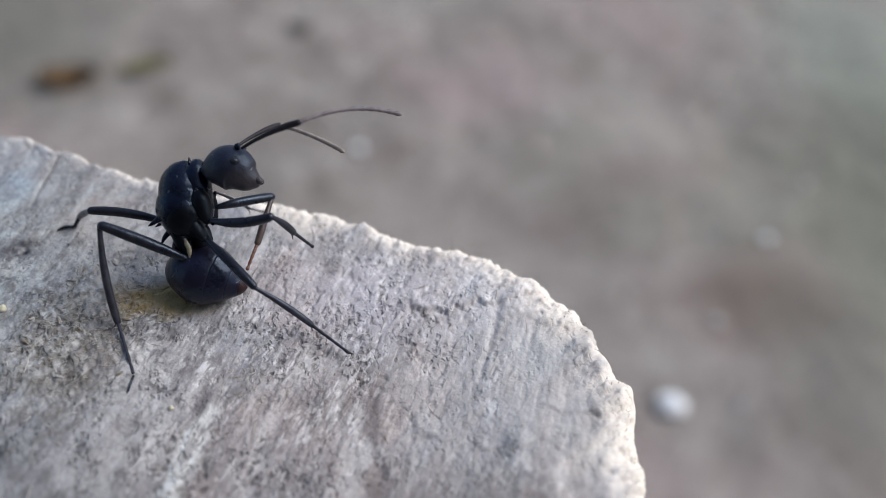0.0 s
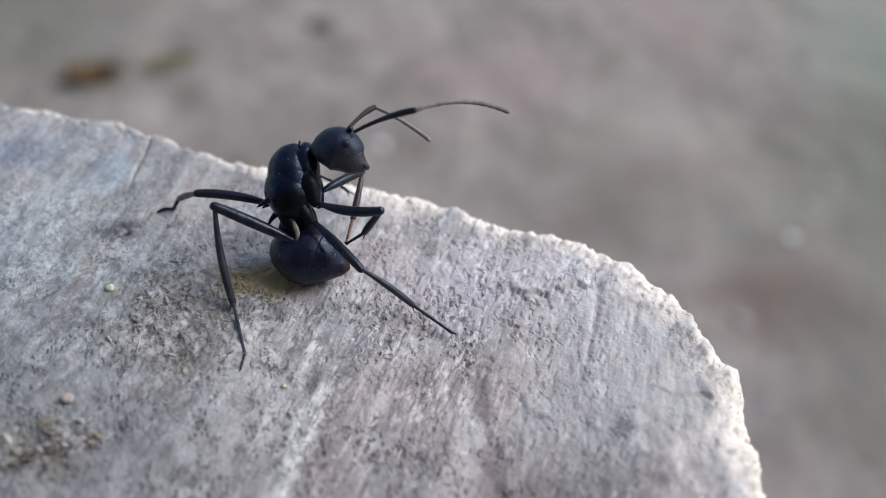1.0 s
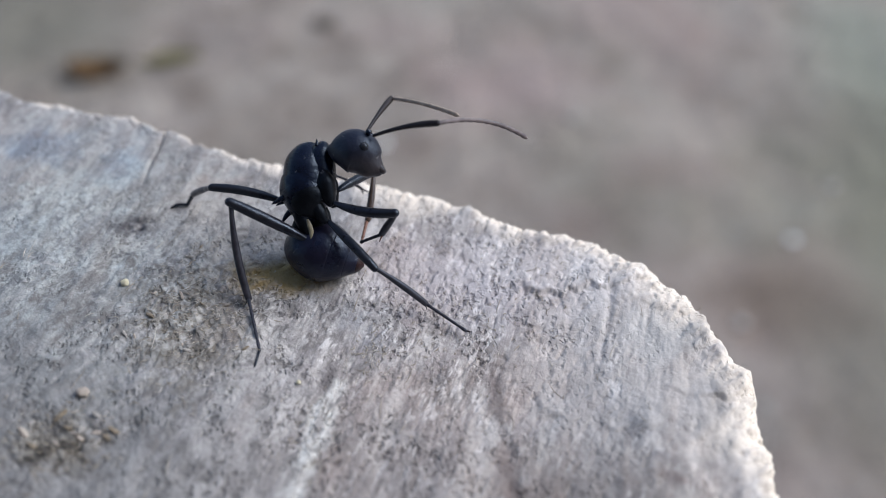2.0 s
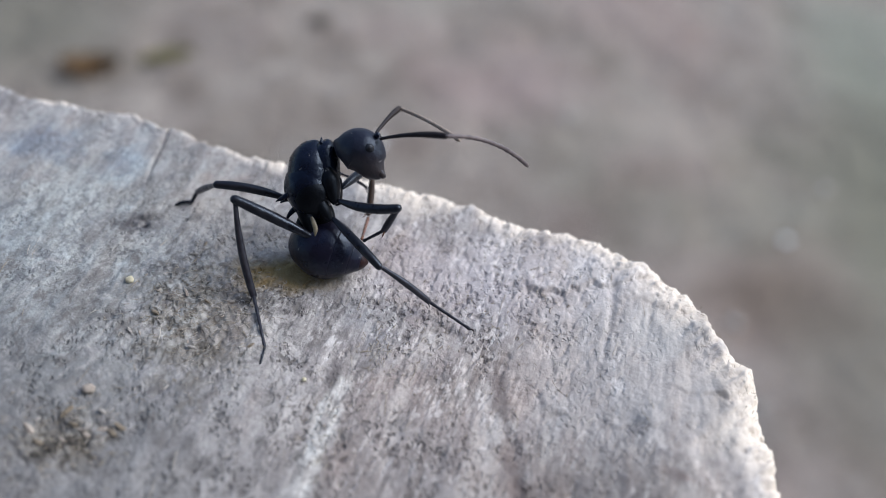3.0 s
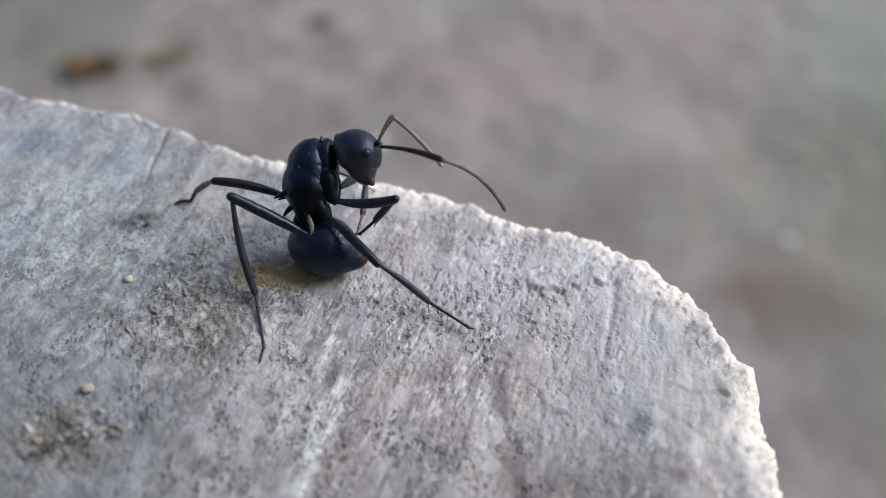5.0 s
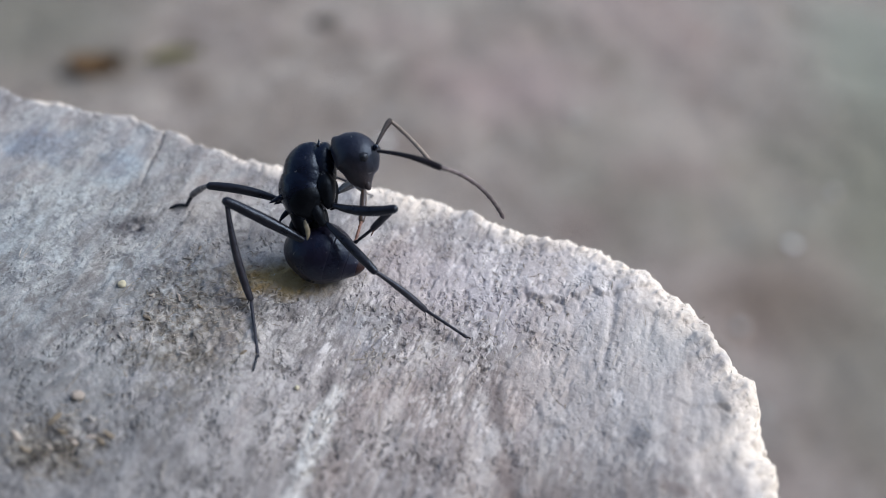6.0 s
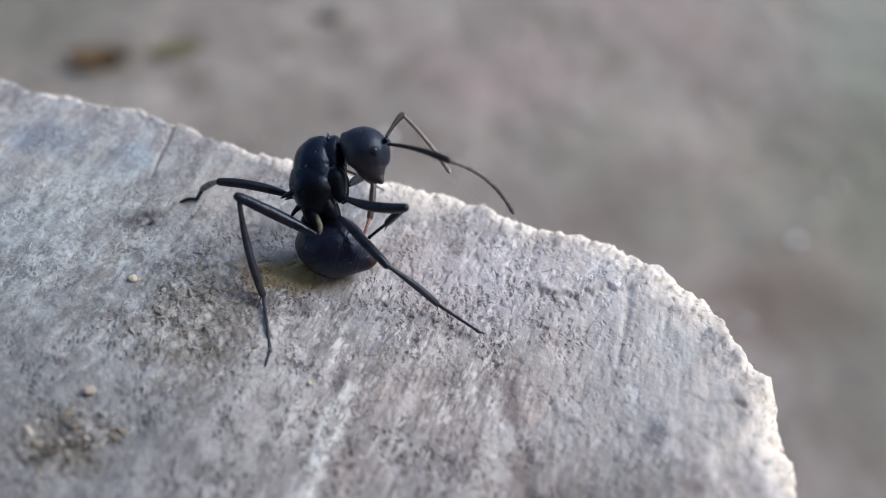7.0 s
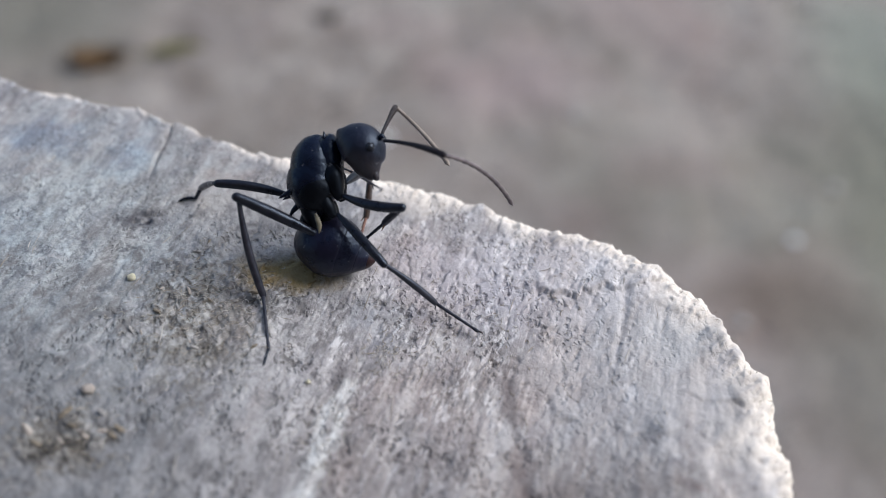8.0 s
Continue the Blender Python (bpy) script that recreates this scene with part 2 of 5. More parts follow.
    base = n.mix(n.maths("MULTIPLY", n.spot(-0.0051, -0.0038, 0.0007, 0.0040, 0.5, LEAN), n.maths("MULTIPLY", n.ramp(dapple, (0.40, 0.3), (0.52, 1.0)), n.ramp(n.noise(2600, 4, 0.6, n.stretch(1, 0.12, 1, LEAN)), (0.40, 0.15), (0.52, 0.95)))), base, (0.76, 0.765, 0.74))
    base = n.mix(n.maths("MULTIPLY", n.spot(0.0098, 0.0024, 0.0023, 0.0022, 0.35), 0.6), base, (0.38, 0.41, 0.42))
    fleck = n.noise(1500, 5, 0.65, n.stretch(1, 0.4, 1, LEAN, (0.2, 0.5, 0)), 0.8)
    base = n.mix(n.maths("MULTIPLY", n.ramp(fleck, (0.52, 0.0), (0.60, 0.9)), n.spot(0.0065, 0.0062, 0.0080, 0.0026, 0.4)), base, (0.82, 0.80, 0.79))
    # paler towards the broken side; pale frayed rim fibre, whitened for the light it catches
    base = n.mix(n.maths("MULTIPLY", n.spot(0.0080, 0.0066, 0.0090, 0.0045, 0.25), 0.40), base, (0.78, 0.755, 0.745))
    base = n.mix(n.maths("MULTIPLY", n.spot(0.0066, 0.0008, 0.0046, 0.0056, 0.3), 0.42), base, (0.66, 0.645, 0.635))
    worn = n.ramp(streak, (0.36, (0.45, 0.43, 0.415)), (0.6, (0.70, 0.675, 0.645)))
    base = n.mix(n.maths("MULTIPLY", n.spot(0.0125, -0.0010, 0.0060, 0.0080, 0.3), 0.55), base, worn)
    base = n.mix(1.0, base, (0.94, 0.935, 0.942), "MULTIPLY")
    fray = n.tree.nodes.new("ShaderNodeAttribute")
    fray.attribute_name = "fray"
    pale = n.mix(n.ramp(dash, (0.36, 0.32), (0.47, 0.0)), (0.86, 0.785, 0.695), (0.50, 0.39, 0.31))
    edge = n.maths("MULTIPLY", fray.outputs["Fac"], n.ramp(cloud, (0.30, 0.4), (0.45, 1.0)))
    base = n.mix(edge, base, pale)
    rough = n.ramp(speck, (0.3, 0.95), (0.7, 0.72))
    curls = n.mix(0.5, dash, cross)
    sunk = n.maths("SUBTRACT", 1.0, pits)
    normal = n.bump(hair, 0.5, 0.00004, n.bump(curls, 0.8, 0.00012, n.bump(sunk, 0.8, 0.00011)))
    return n.done(base, rough, normal, Specular_IOR_Level=0.35)


def rim_material():
    n = Nodes("frayed_pale_wood")
    thread = n.noise(2600, 5, 0.65, n.stretch(1, 1, 0.25))
    tan = n.noise(420, 4, 0.6)
    base = n.mix(n.ramp(tan, (0.35, 0.0), (0.65, 1.0)), (0.72, 0.67, 0.60), (0.58, 0.50, 0.42))
    base = n.mix(n.ramp(thread, (0.33, 0.8), (0.48, 0.0)), base, (0.22, 0.16, 0.12))
    return n.done(base, 0.85, n.bump(thread, 0.8, 0.0002), Specular_IOR_Level=0.3)


def bark_material():
    n = Nodes("rough_bark")
    ridge = n.noise(300, 6, 0.65, n.stretch(1, 1, 0.25), 0.6)
    base = n.ramp(ridge, (0.3, (0.06, 0.05, 0.04)), (0.55, (0.20, 0.165, 0.13)), (0.75, (0.33, 0.28, 0.23)))
    return n.done(base, 0.9, n.bump(ridge, 0.8, 0.001))


def fibre_material():
    n = Nodes("loose_wood_fibre")
    info = n.tree.nodes.new("ShaderNodeNewGeometry").outputs["Random Per Island"]
    base = n.ramp(info, (0.0, (0.20, 0.17, 0.13)), (0.3, (0.33, 0.29, 0.235)), (0.65, (0.46, 0.425, 0.375)), (1.0, (0.62, 0.59, 0.54)))
    base = n.mix(n.ramp(n.noise(5000, 2), (0.4, 0.3), (0.6, 0.0)), base, (0.2, 0.17, 0.14))
    return n.done(base, 0.9, Specular_IOR_Level=0.12)


def ground_material():
    n = Nodes("bare_earth")
    wide = n.noise(11, 4, 0.55, None, 0.4)
    mid = n.noise(38, 5, 0.6, n.stretch(1, 1, 1, 0, (3, 1, 0)))
    fine = n.noise(330, 6, 0.7)
    green = n.noise(7, 3, 0.5, n.stretch(1, 1, 1, 0, (5.3, 2.2, 0)))
    base = n.ramp(wide, (0.32, (0.262, 0.236, 0.212)), (0.5, (0.322, 0.289, 0.263)), (0.68, (0.372, 0.330, 0.305)))
    base = n.mix(n.ramp(mid, (0.36, 0.65), (0.5, 0.0)), base, (0.20, 0.168, 0.148))
    base = n.mix(n.ramp(mid, (0.54, 0.0), (0.66, 0.6)), base, (0.43, 0.40, 0.37))
    base = n.mix(n.ramp(green, (0.54, 0.0), (0.66, 0.3)), base, (0.24, 0.25, 0.195))
    base = n.mix(n.ramp(fine, (0.35, 0.45), (0.5, 0.0)), base, (0.12, 0.10, 0.085))
    rosy = n.noise(13, 4, 0.55, n.stretch(1, 1, 1, 0, (1.1, 7.2, 0)))
    base = n.mix(n.ramp(rosy, (0.48, 0.0), (0.64, 0.42)), base, (0.41, 0.325, 0.31))
    # mossy soil, rosy clay, and a brown hollow
    base = n.mix(n.maths("MULTIPLY", n.spot(0.215, 0.300, 0.060, 0.090, 0.3), 0.75), base, (0.285, 0.315, 0.265))
    base = n.mix(n.maths("MULTIPLY", n.spot(0.030, 0.262, 0.055, 0.045, 0.35), 0.40), base, (0.365, 0.285, 0.285))
    base = n.mix(n.maths("MULTIPLY", n.spot(-0.020, 0.330, 0.060, 0.035, 0.35), 0.45), base, (0.38, 0.365, 0.325))
    base = n.mix(n.maths("MULTIPLY", n.spot(0.100, 0.235, 0.040, 0.022, 0.4), 0.5), base, (0.41, 0.365, 0.335))
    base = n.mix(n.maths("MULTIPLY", n.spot(0.090, 0.205, 0.030, 0.014, 0.4), 0.5), base, (0.27, 0.225, 0.20))
    base = n.mix(n.maths("MULTIPLY", n.spot(0.200, 0.170, 0.085, 0.140, 0.3), 0.8), base, (0.19, 0.20, 0.155))
    base = n.mix(n.maths("MULTIPLY", n.spot(-0.215, 0.275, 0.100, 0.075, 0.3), 0.9), base, (0.20, 0.195, 0.165))
    base = n.mix(n.maths("MULTIPLY", n.spot(0.127, 0.142, 0.036, 0.030, 0.4), 0.85), base, (0.185, 0.148, 0.122))
    base = n.mix(n.maths("MULTIPLY", n.spot(0.142, 0.112, 0.030, 0.050, 0.4), 0.6), base, (0.195, 0.185, 0.16))
    base = n.mix(n.maths("MULTIPLY", n.spot(0.052, 0.176, 0.020, 0.016, 0.4), 0.45), base, (0.20, 0.155, 0.145))
    return n.done(base, 0.93, n.bump(fine, 0.7, 0.002), Specular_IOR_Level=0.25)


def chitin(name, colour, rough, second=None, relief=0.00002, scale=9000, down=0.0, gloss=0.3, lit_face=None):
    n = Nodes(name)
    fine = n.noise(scale, 3, 0.6)
    wear = n.noise(1400, 4, 0.6)
    base = n.mix(n.ramp(wear, (0.35, 0.0), (0.7, 1.0)), colour, second or tuple(c * 1.7 for c in colour))
    if lit_face:                                       # brown light over the lower face, painted into the colour
        face = n.ramp(n.maths("MULTIPLY_ADD", n.along("Y"), -400.0), (0.55, 0.0), (0.95, 0.9))
        base = n.mix(n.maths("MULTIPLY", face, n.ramp(n.noise(2600, 4, 0.6), (0.3, 0.6), (0.6, 1.0))), base, lit_face)
    dust, pick = n.cells(2600, n.stretch())
    base = n.mix(n.maths("MULTIPLY", n.ramp(dust, (0.05, 0.8), (0.11, 0.0)), n.ramp(pick, (0.86, 0.0), (0.88, 1.0))), base, (0.20, 0.20, 0.21))
    r = n.ramp(wear, (0.3, rough - 0.06), (0.7, rough + 0.1))
    dents = n.noise(1300, 3, 0.5)
    return n.done(base, r, n.bump(fine, 0.5, relief, n.bump(dents, 0.7, 0.00012)), Specular_IOR_Level=gloss, Sheen_Weight=down, Sheen_Roughness=0.35,
                  Sheen_Tint=(0.55, 0.65, 1.0, 1.0), Specular_Tint=(0.62, 0.78, 1.0, 1.0))


def plain(name, dark, light, scale, rough=0.85, relief=0.0004):
    n = Nodes(name)
    a, b = n.noise(scale, 5, 0.6), n.noise(scale * 6, 3, 0.6)
    base = n.mix(n.ramp(b, (0.35, 0.35), (0.55, 0.0)), n.ramp(a, (0.3, dark), (0.7, light)), dark)
    return n.done(base, rough, n.bump(b, 0.6, relief))


WOOD, RIM, BARK, FIBRE, EARTH = wood_material(), rim_material(), bark_material(), fibre_material(), ground_material()
BLACK = chitin("black_chitin", (0.0032, 0.0046, 0.0125), 0.25, (0.0056, 0.0076, 0.0185), relief=0.00001, down=0.05, gloss=0.38)
# darker matt copy for lower thorax and coxae, their shade put into the colour
BLACK_SHADED = chitin("shaded_matt_chitin", (0.0016, 0.0017, 0.0026), 0.44, (0.0030, 0.0031, 0.0042), relief=0.00002, down=0.03, gloss=0.22)
HEAD = chitin("lit_face_black_chitin", (0.0110, 0.0132, 0.0245), 0.40, (0.0180, 0.0198, 0.0330), relief=0.00002, down=0.10, gloss=0.40, lit_face=(0.060, 0.047, 0.043))
GASTER = chitin("gaster_chitin", (0.0072, 0.0088, 0.0215), 0.29, (0.0140, 0.0102, 0.0215), relief=0.00001, down=0.0, gloss=0.38)
LEG = chitin("leg_chitin", (0.0070, 0.0070, 0.0108), 0.30, (0.0165, 0.0155, 0.0195), relief=0.00001, down=0.10, gloss=0.50)
SHIN = chitin("grey_brown_shin", (0.020, 0.019, 0.025), 0.32, (0.048, 0.045, 0.055), relief=0.00001, down=0.06, gloss=0.45)
SHIN_TAN = chitin("tan_shin", (0.045, 0.030, 0.023), 0.32, (0.11, 0.076, 0.057), relief=0.00001, gloss=0.5)
# left antenna end: the downy brown made paler, its back light put into colour
LIT_BROWN = chitin("lit_downy_brown", (0.26, 0.205, 0.165), 0.5, (0.48, 0.40, 0.335))
SCAPE = chitin("dark_brown_chitin", (0.018, 0.0125, 0.012), 0.42, (0.034, 0.025, 0.024), gloss=0.3)
BROWN = chitin("brown_chitin", (0.011, 0.006, 0.006), 0.34, (0.036, 0.015, 0.012))
GREY_BROWN = chitin("downy_brown_chitin", (0.125, 0.104, 0.105), 0.5, (0.27, 0.228, 0.228))
RUST = chitin("rusty_chitin", (0.12, 0.05, 0.028), 0.36, (0.28, 0.14, 0.085), gloss=0.5)
JOINT = chitin("joint_skin", (0.05, 0.052, 0.058), 0.3, (0.10, 0.10, 0.11), gloss=0.5)
TAN = chitin("pale_horn", (0.03, 0.026, 0.018), 0.35, (0.26, 0.23, 0.16))
EYE = chitin("grey_eye", (0.012, 0.013, 0.017), 0.22, (0.028, 0.030, 0.036))
WHITE_STONE = plain("white_stone", (0.84, 0.87, 0.90), (0.92, 0.93, 0.94), 120)
GREY_STONE = plain("grey_stone", (0.36, 0.35, 0.34), (0.56, 0.55, 0.53), 120)
CLOD = plain("dark_soil", (0.085, 0.075, 0.066), (0.14, 0.12, 0.105), 90)
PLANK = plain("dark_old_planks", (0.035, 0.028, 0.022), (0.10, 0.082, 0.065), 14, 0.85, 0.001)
LEAF = plain("dead_leaf", (0.075, 0.042, 0.015), (0.19, 0.11, 0.04), 90, 0.7)
OLIVE = plain("yellow_green_leaf", (0.15, 0.14, 0.06), (0.33, 0.30, 0.14), 90, 0.7)
CRUMB = plain("yellow_crumb", (0.52, 0.48, 0.33), (0.74, 0.71, 0.56), 1500, 0.7, 0.00004)
CHIP = plain("rotten_chip", (0.17, 0.14, 0.10), (0.34, 0.29, 0.23), 1500, 0.85, 0.00006)
CHIP_GREY = plain("grey_chip", (0.26, 0.25, 0.24), (0.45, 0.43, 0.41), 1500, 0.85, 0.00006)
CRUMB_TAN = plain("tan_crumb", (0.33, 0.285, 0.25), (0.50, 0.45, 0.40), 1500, 0.8, 0.00006)


# ---- mesh helpers ----
def mesh_of(name, verts, faces, material, smooth=True):
    me = bpy.data.meshes.new(name)
    me.from_pydata([tuple(v) for v in verts], [], faces)
    me.materials.append(material)
    if smooth:
        me.shade_smooth()
    return me


def part(name, me, parent, label=""):
    ob = new(name, me)
    ob.parent = parent
    return tagged(ob, label)


def thing(name, label, category, m, group="", kind=""):
    ob = new(name)
    ob.empty_display_size = 0.002
    ob.matrix_basis = m
    return tagged(ob, label, category, group, kind)


def lattice(ix, iy, seed):
    h = (ix.astype(np.int64) * 374761393 + iy.astype(np.int64) * 668265263 + seed * 974711) & 0xFFFFFFFF
    h = ((h ^ (h >> 13)) * 1274126177) & 0xFFFFFFFF
    return ((h ^ (h >> 16)) & 0xFFFF) / 32767.5 - 1.0


def vnoise(x, y, seed=0):
    """Smooth noise from -1 to 1."""
    ix, iy = np.floor(x), np.floor(y)
    fx, fy = x - ix, y - iy
    fx, fy = fx * fx * (3 - 2 * fx), fy * fy * (3 - 2 * fy)
    a = lattice(ix, iy, seed) * (1 - fx) + lattice(ix + 1, iy, seed) * fx
    b = lattice(ix, iy + 1, seed) * (1 - fx) + lattice(ix + 1, iy + 1, seed) * fx
    return a * (1 - fy) + b * fy


def fractal(x, y, seed=0, octaves=4, gain=0.5):
    return sum(vnoise(x * 2.03 ** k, y * 2.03 ** k, seed + 17 * k) * gain ** k for k in range(octaves))


def glide(points, n):
    """Catmull-Rom through rows of numbers, n steps for each stretch."""
    p = np.array(points, float)
    p = np.vstack([2 * p[0] - p[1], p, 2 * p[-1] - p[-2]])
    out = []
    for i in range(1, len(p) - 2):
        for k in range(n):
            u = k / n
            out.append(0.5 * (2 * p[i] + (p[i + 1] - p[i - 1]) * u + (2 * p[i - 1] - 5 * p[i] + 4 * p[i + 1] - p[i + 2]) * u * u
                              + (3 * p[i] - p[i - 1] - 3 * p[i + 1] + p[i + 2]) * u ** 3))
    return np.array(out + [p[-2]])


def rings(name, centres, across, deep, material, sides=20, closed=True):
    """A skin over rings round a centre line (mm); across: half-width in the line's plane, deep: half-width out of it."""
    c = np.array(centres, float)
    tangent = np.gradient(c, axis=0)
    tangent /= np.linalg.norm(tangent, axis=1)[:, None] + 1e-9
    out = np.array((0, 0, 1.0)) if abs(tangent[:, 2]).max() < 0.8 else np.array((0, 1.0, 0))
    side = np.cross(out, tangent)
    side /= np.linalg.norm(side, axis=1)[:, None]
    third = np.cross(tangent, side)
    a = np.linspace(0, 2 * np.pi, sides, endpoint=False)
    v = (c[:, None] + side[:, None] * (np.cos(a)[None, :, None] * np.array(across)[:, None, None])
         + third[:, None] * (np.sin(a)[None, :, None] * np.array(deep)[:, None, None])).reshape(-1, 3) * MM
    f = [(i * sides + j, i * sides + (j + 1) % sides, (i + 1) * sides + (j + 1) % sides, (i + 1) * sides + j)
         for i in range(len(c) - 1) for j in range(sides)]
    if closed:
        f += [tuple(range(sides))[::-1], tuple((len(c) - 1) * sides + j for j in range(sides))]
    return mesh_of(name, v, f, material)


def body(name, stations, material, deep=1.0, steps=5, sides=28, depth=0.0):
    """A rounded part in the ant's profile plane: stations of x, y, half-width in mm."""
    s = glide(stations, steps)
    r = s[:, 2].clip(0.01)
    return rings(name, np.c_[s[:, 0], s[:, 1], np.full(len(s), depth)], r, r * deep, material, sides)


def limb(name, length, radii, material, bow=0.0, sides=12, steps=4):
    """A limb part along +z with rounded ends that lap over its joints: radii at even steps, bowed towards +x."""
    first, last = radii[0], radii[-1]
    z = np.linspace(0, 1, 30)
    z = -0.6 * first + (0.5 - 0.5 * np.cos(np.pi * z)) * (length + 0.6 * (first + last))
    r = glide([(q,) for q in radii], 8)[:, 0]
    r = np.interp(z / length, np.linspace(0, 1, len(r)), r)
    from_end, to_end = z + 0.6 * first, length + 0.6 * last - z
    for gap, q in ((from_end, first), (to_end, last)):
        r = np.where(gap < q, r * np.sqrt(np.clip(1 - ((q - gap) / q) ** 2, 0, 1)), r)
    u = np.clip(z / length, 0, 1)
    r = r.clip(0.006)
    return rings(name, np.c_[bow * 4 * u * (1 - u), np.zeros_like(z), z], r, r, material, sides)


def stone(name, size, material, seed, flat=0.7, rough=0.10, detail=3):
    bm = bmesh.new()
    bmesh.ops.create_icosphere(bm, subdivisions=detail, radius=1.0)
    rnd = random.Random(seed)
    move = Vector((rnd.random() * 50, rnd.random() * 50, seed))
    for v in bm.verts:
        d = 1 + 0.28 * noise.noise(v.co * 0.9 + move) + rough * noise.noise(v.co * 2.6 + move)
        v.co = Vector((v.co.x * d, v.co.y * d * 0.85, v.co.z * d * flat)) * size
    me = bpy.data.meshes.new(name)
    bm.to_mesh(me)
    bm.free()
    me.materials.append(material)
    if detail > 2:
        me.shade_smooth()
    return me


# ---- ground ----
GROUND_Z = -181.0 * MM


def ground_height(x, y):
    return 0.0022 * fractal(x * 22, y * 22, 5, 4) + 0.0007 * fractal(x * 160, y * 160, 9, 3)


def build_ground():
    near = np.linspace(-0.4, 0.4, 220)
    far = 0.4 * 1.32 ** np.arange(1, 27)
    axis = np.concatenate([-far[::-1], near, far])
    gx, gy = np.meshgrid(axis, axis + 0.15)
    fade = np.clip(1.6 - np.hypot(gx, gy - 0.15), 0.15, 1)
    gz = GROUND_Z + ground_height(gx, gy) * fade
    n = len(axis)
    v = np.stack([gx.ravel(), gy.ravel(), gz.ravel()], 1)
    f = [(i * n + j, i * n + j + 1, (i + 1) * n + j + 1, (i + 1) * n + j) for i in range(n - 1) for j in range(n - 1)]
    ob = new("ground", mesh_of("ground", v, f, EARTH))
    tagged(ob, "bare grey-brown earth with dull green patches", "ground", kind="structure")


build_ground()


def rest_on_ground(x, y, sink=0.0):
    return GROUND_Z + float(ground_height(np.array(x * MM), np.array(y * MM))) - sink


# ---- added wall, out of view: closes the place and blocks sky behind the camera ----
def build_blocking_wall():
    """An added, unseen plank wall that keeps sky light off the ant, its boards standing side by side."""
    wall = thing("blocking_wall_south", "dark plank wall added out of view to block the sky", "wall", pose(0, -0.95, GROUND_Z), kind="structure")
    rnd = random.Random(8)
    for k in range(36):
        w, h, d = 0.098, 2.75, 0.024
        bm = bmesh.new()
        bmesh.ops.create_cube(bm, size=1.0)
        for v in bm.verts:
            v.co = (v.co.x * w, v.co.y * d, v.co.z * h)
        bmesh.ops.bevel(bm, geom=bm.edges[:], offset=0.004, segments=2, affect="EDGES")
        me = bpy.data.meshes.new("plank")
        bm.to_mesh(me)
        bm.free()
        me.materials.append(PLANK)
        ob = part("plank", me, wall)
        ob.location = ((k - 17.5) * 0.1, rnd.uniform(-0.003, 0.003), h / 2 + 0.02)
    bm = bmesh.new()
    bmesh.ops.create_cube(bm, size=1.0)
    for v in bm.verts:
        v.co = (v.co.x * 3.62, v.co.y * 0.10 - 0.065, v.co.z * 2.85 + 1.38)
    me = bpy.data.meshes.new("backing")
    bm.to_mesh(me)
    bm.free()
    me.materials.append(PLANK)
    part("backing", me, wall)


# ---- weathered stump: the ant's stage ----
CX, CY = -9.0, -13.0
RADII = [(-20, 22.6), (5, 23.0), (19.4, 23.88), (23.1, 24.78), (26.8, 25.36), (28, 25.85), (30, 26.56), (31.4, 26.8), (32.8, 26.47),
         (37.4, 27.09), (38.8, 27.39), (39.6, 27.15), (41, 27.71), (42.3, 27.57), (43.1, 27.2), (46.4, 27.47), (47.7, 26.87), (51.2, 26.78),
         (55.2, 26.21), (58.3, 25.81), (60.1, 25.11), (67, 25.36), (68, 24.93), (74.5, 24.64), (84, 24.5), (91.4, 25.06), (96.1, 25.62),
         (98.3, 26.15), (101.7, 27.08), (105, 28.33), (105.9, 28.15), (109.3, 29.96), (113, 30.56), (115.6, 31.97), (118.4, 32.6),
         (119.3, 33.21), (121, 34.85), (140, 37.8), (165, 34.6), (200, 29.6), (250, 26), (300, 23.4), (340, 22.6)]


def stump_radius(deg):
    d = np.array([a for a, _ in RADII]), np.array([r for _, r in RADII])
    return np.interp((deg + 20) % 360 - 20, d[0], d[1])


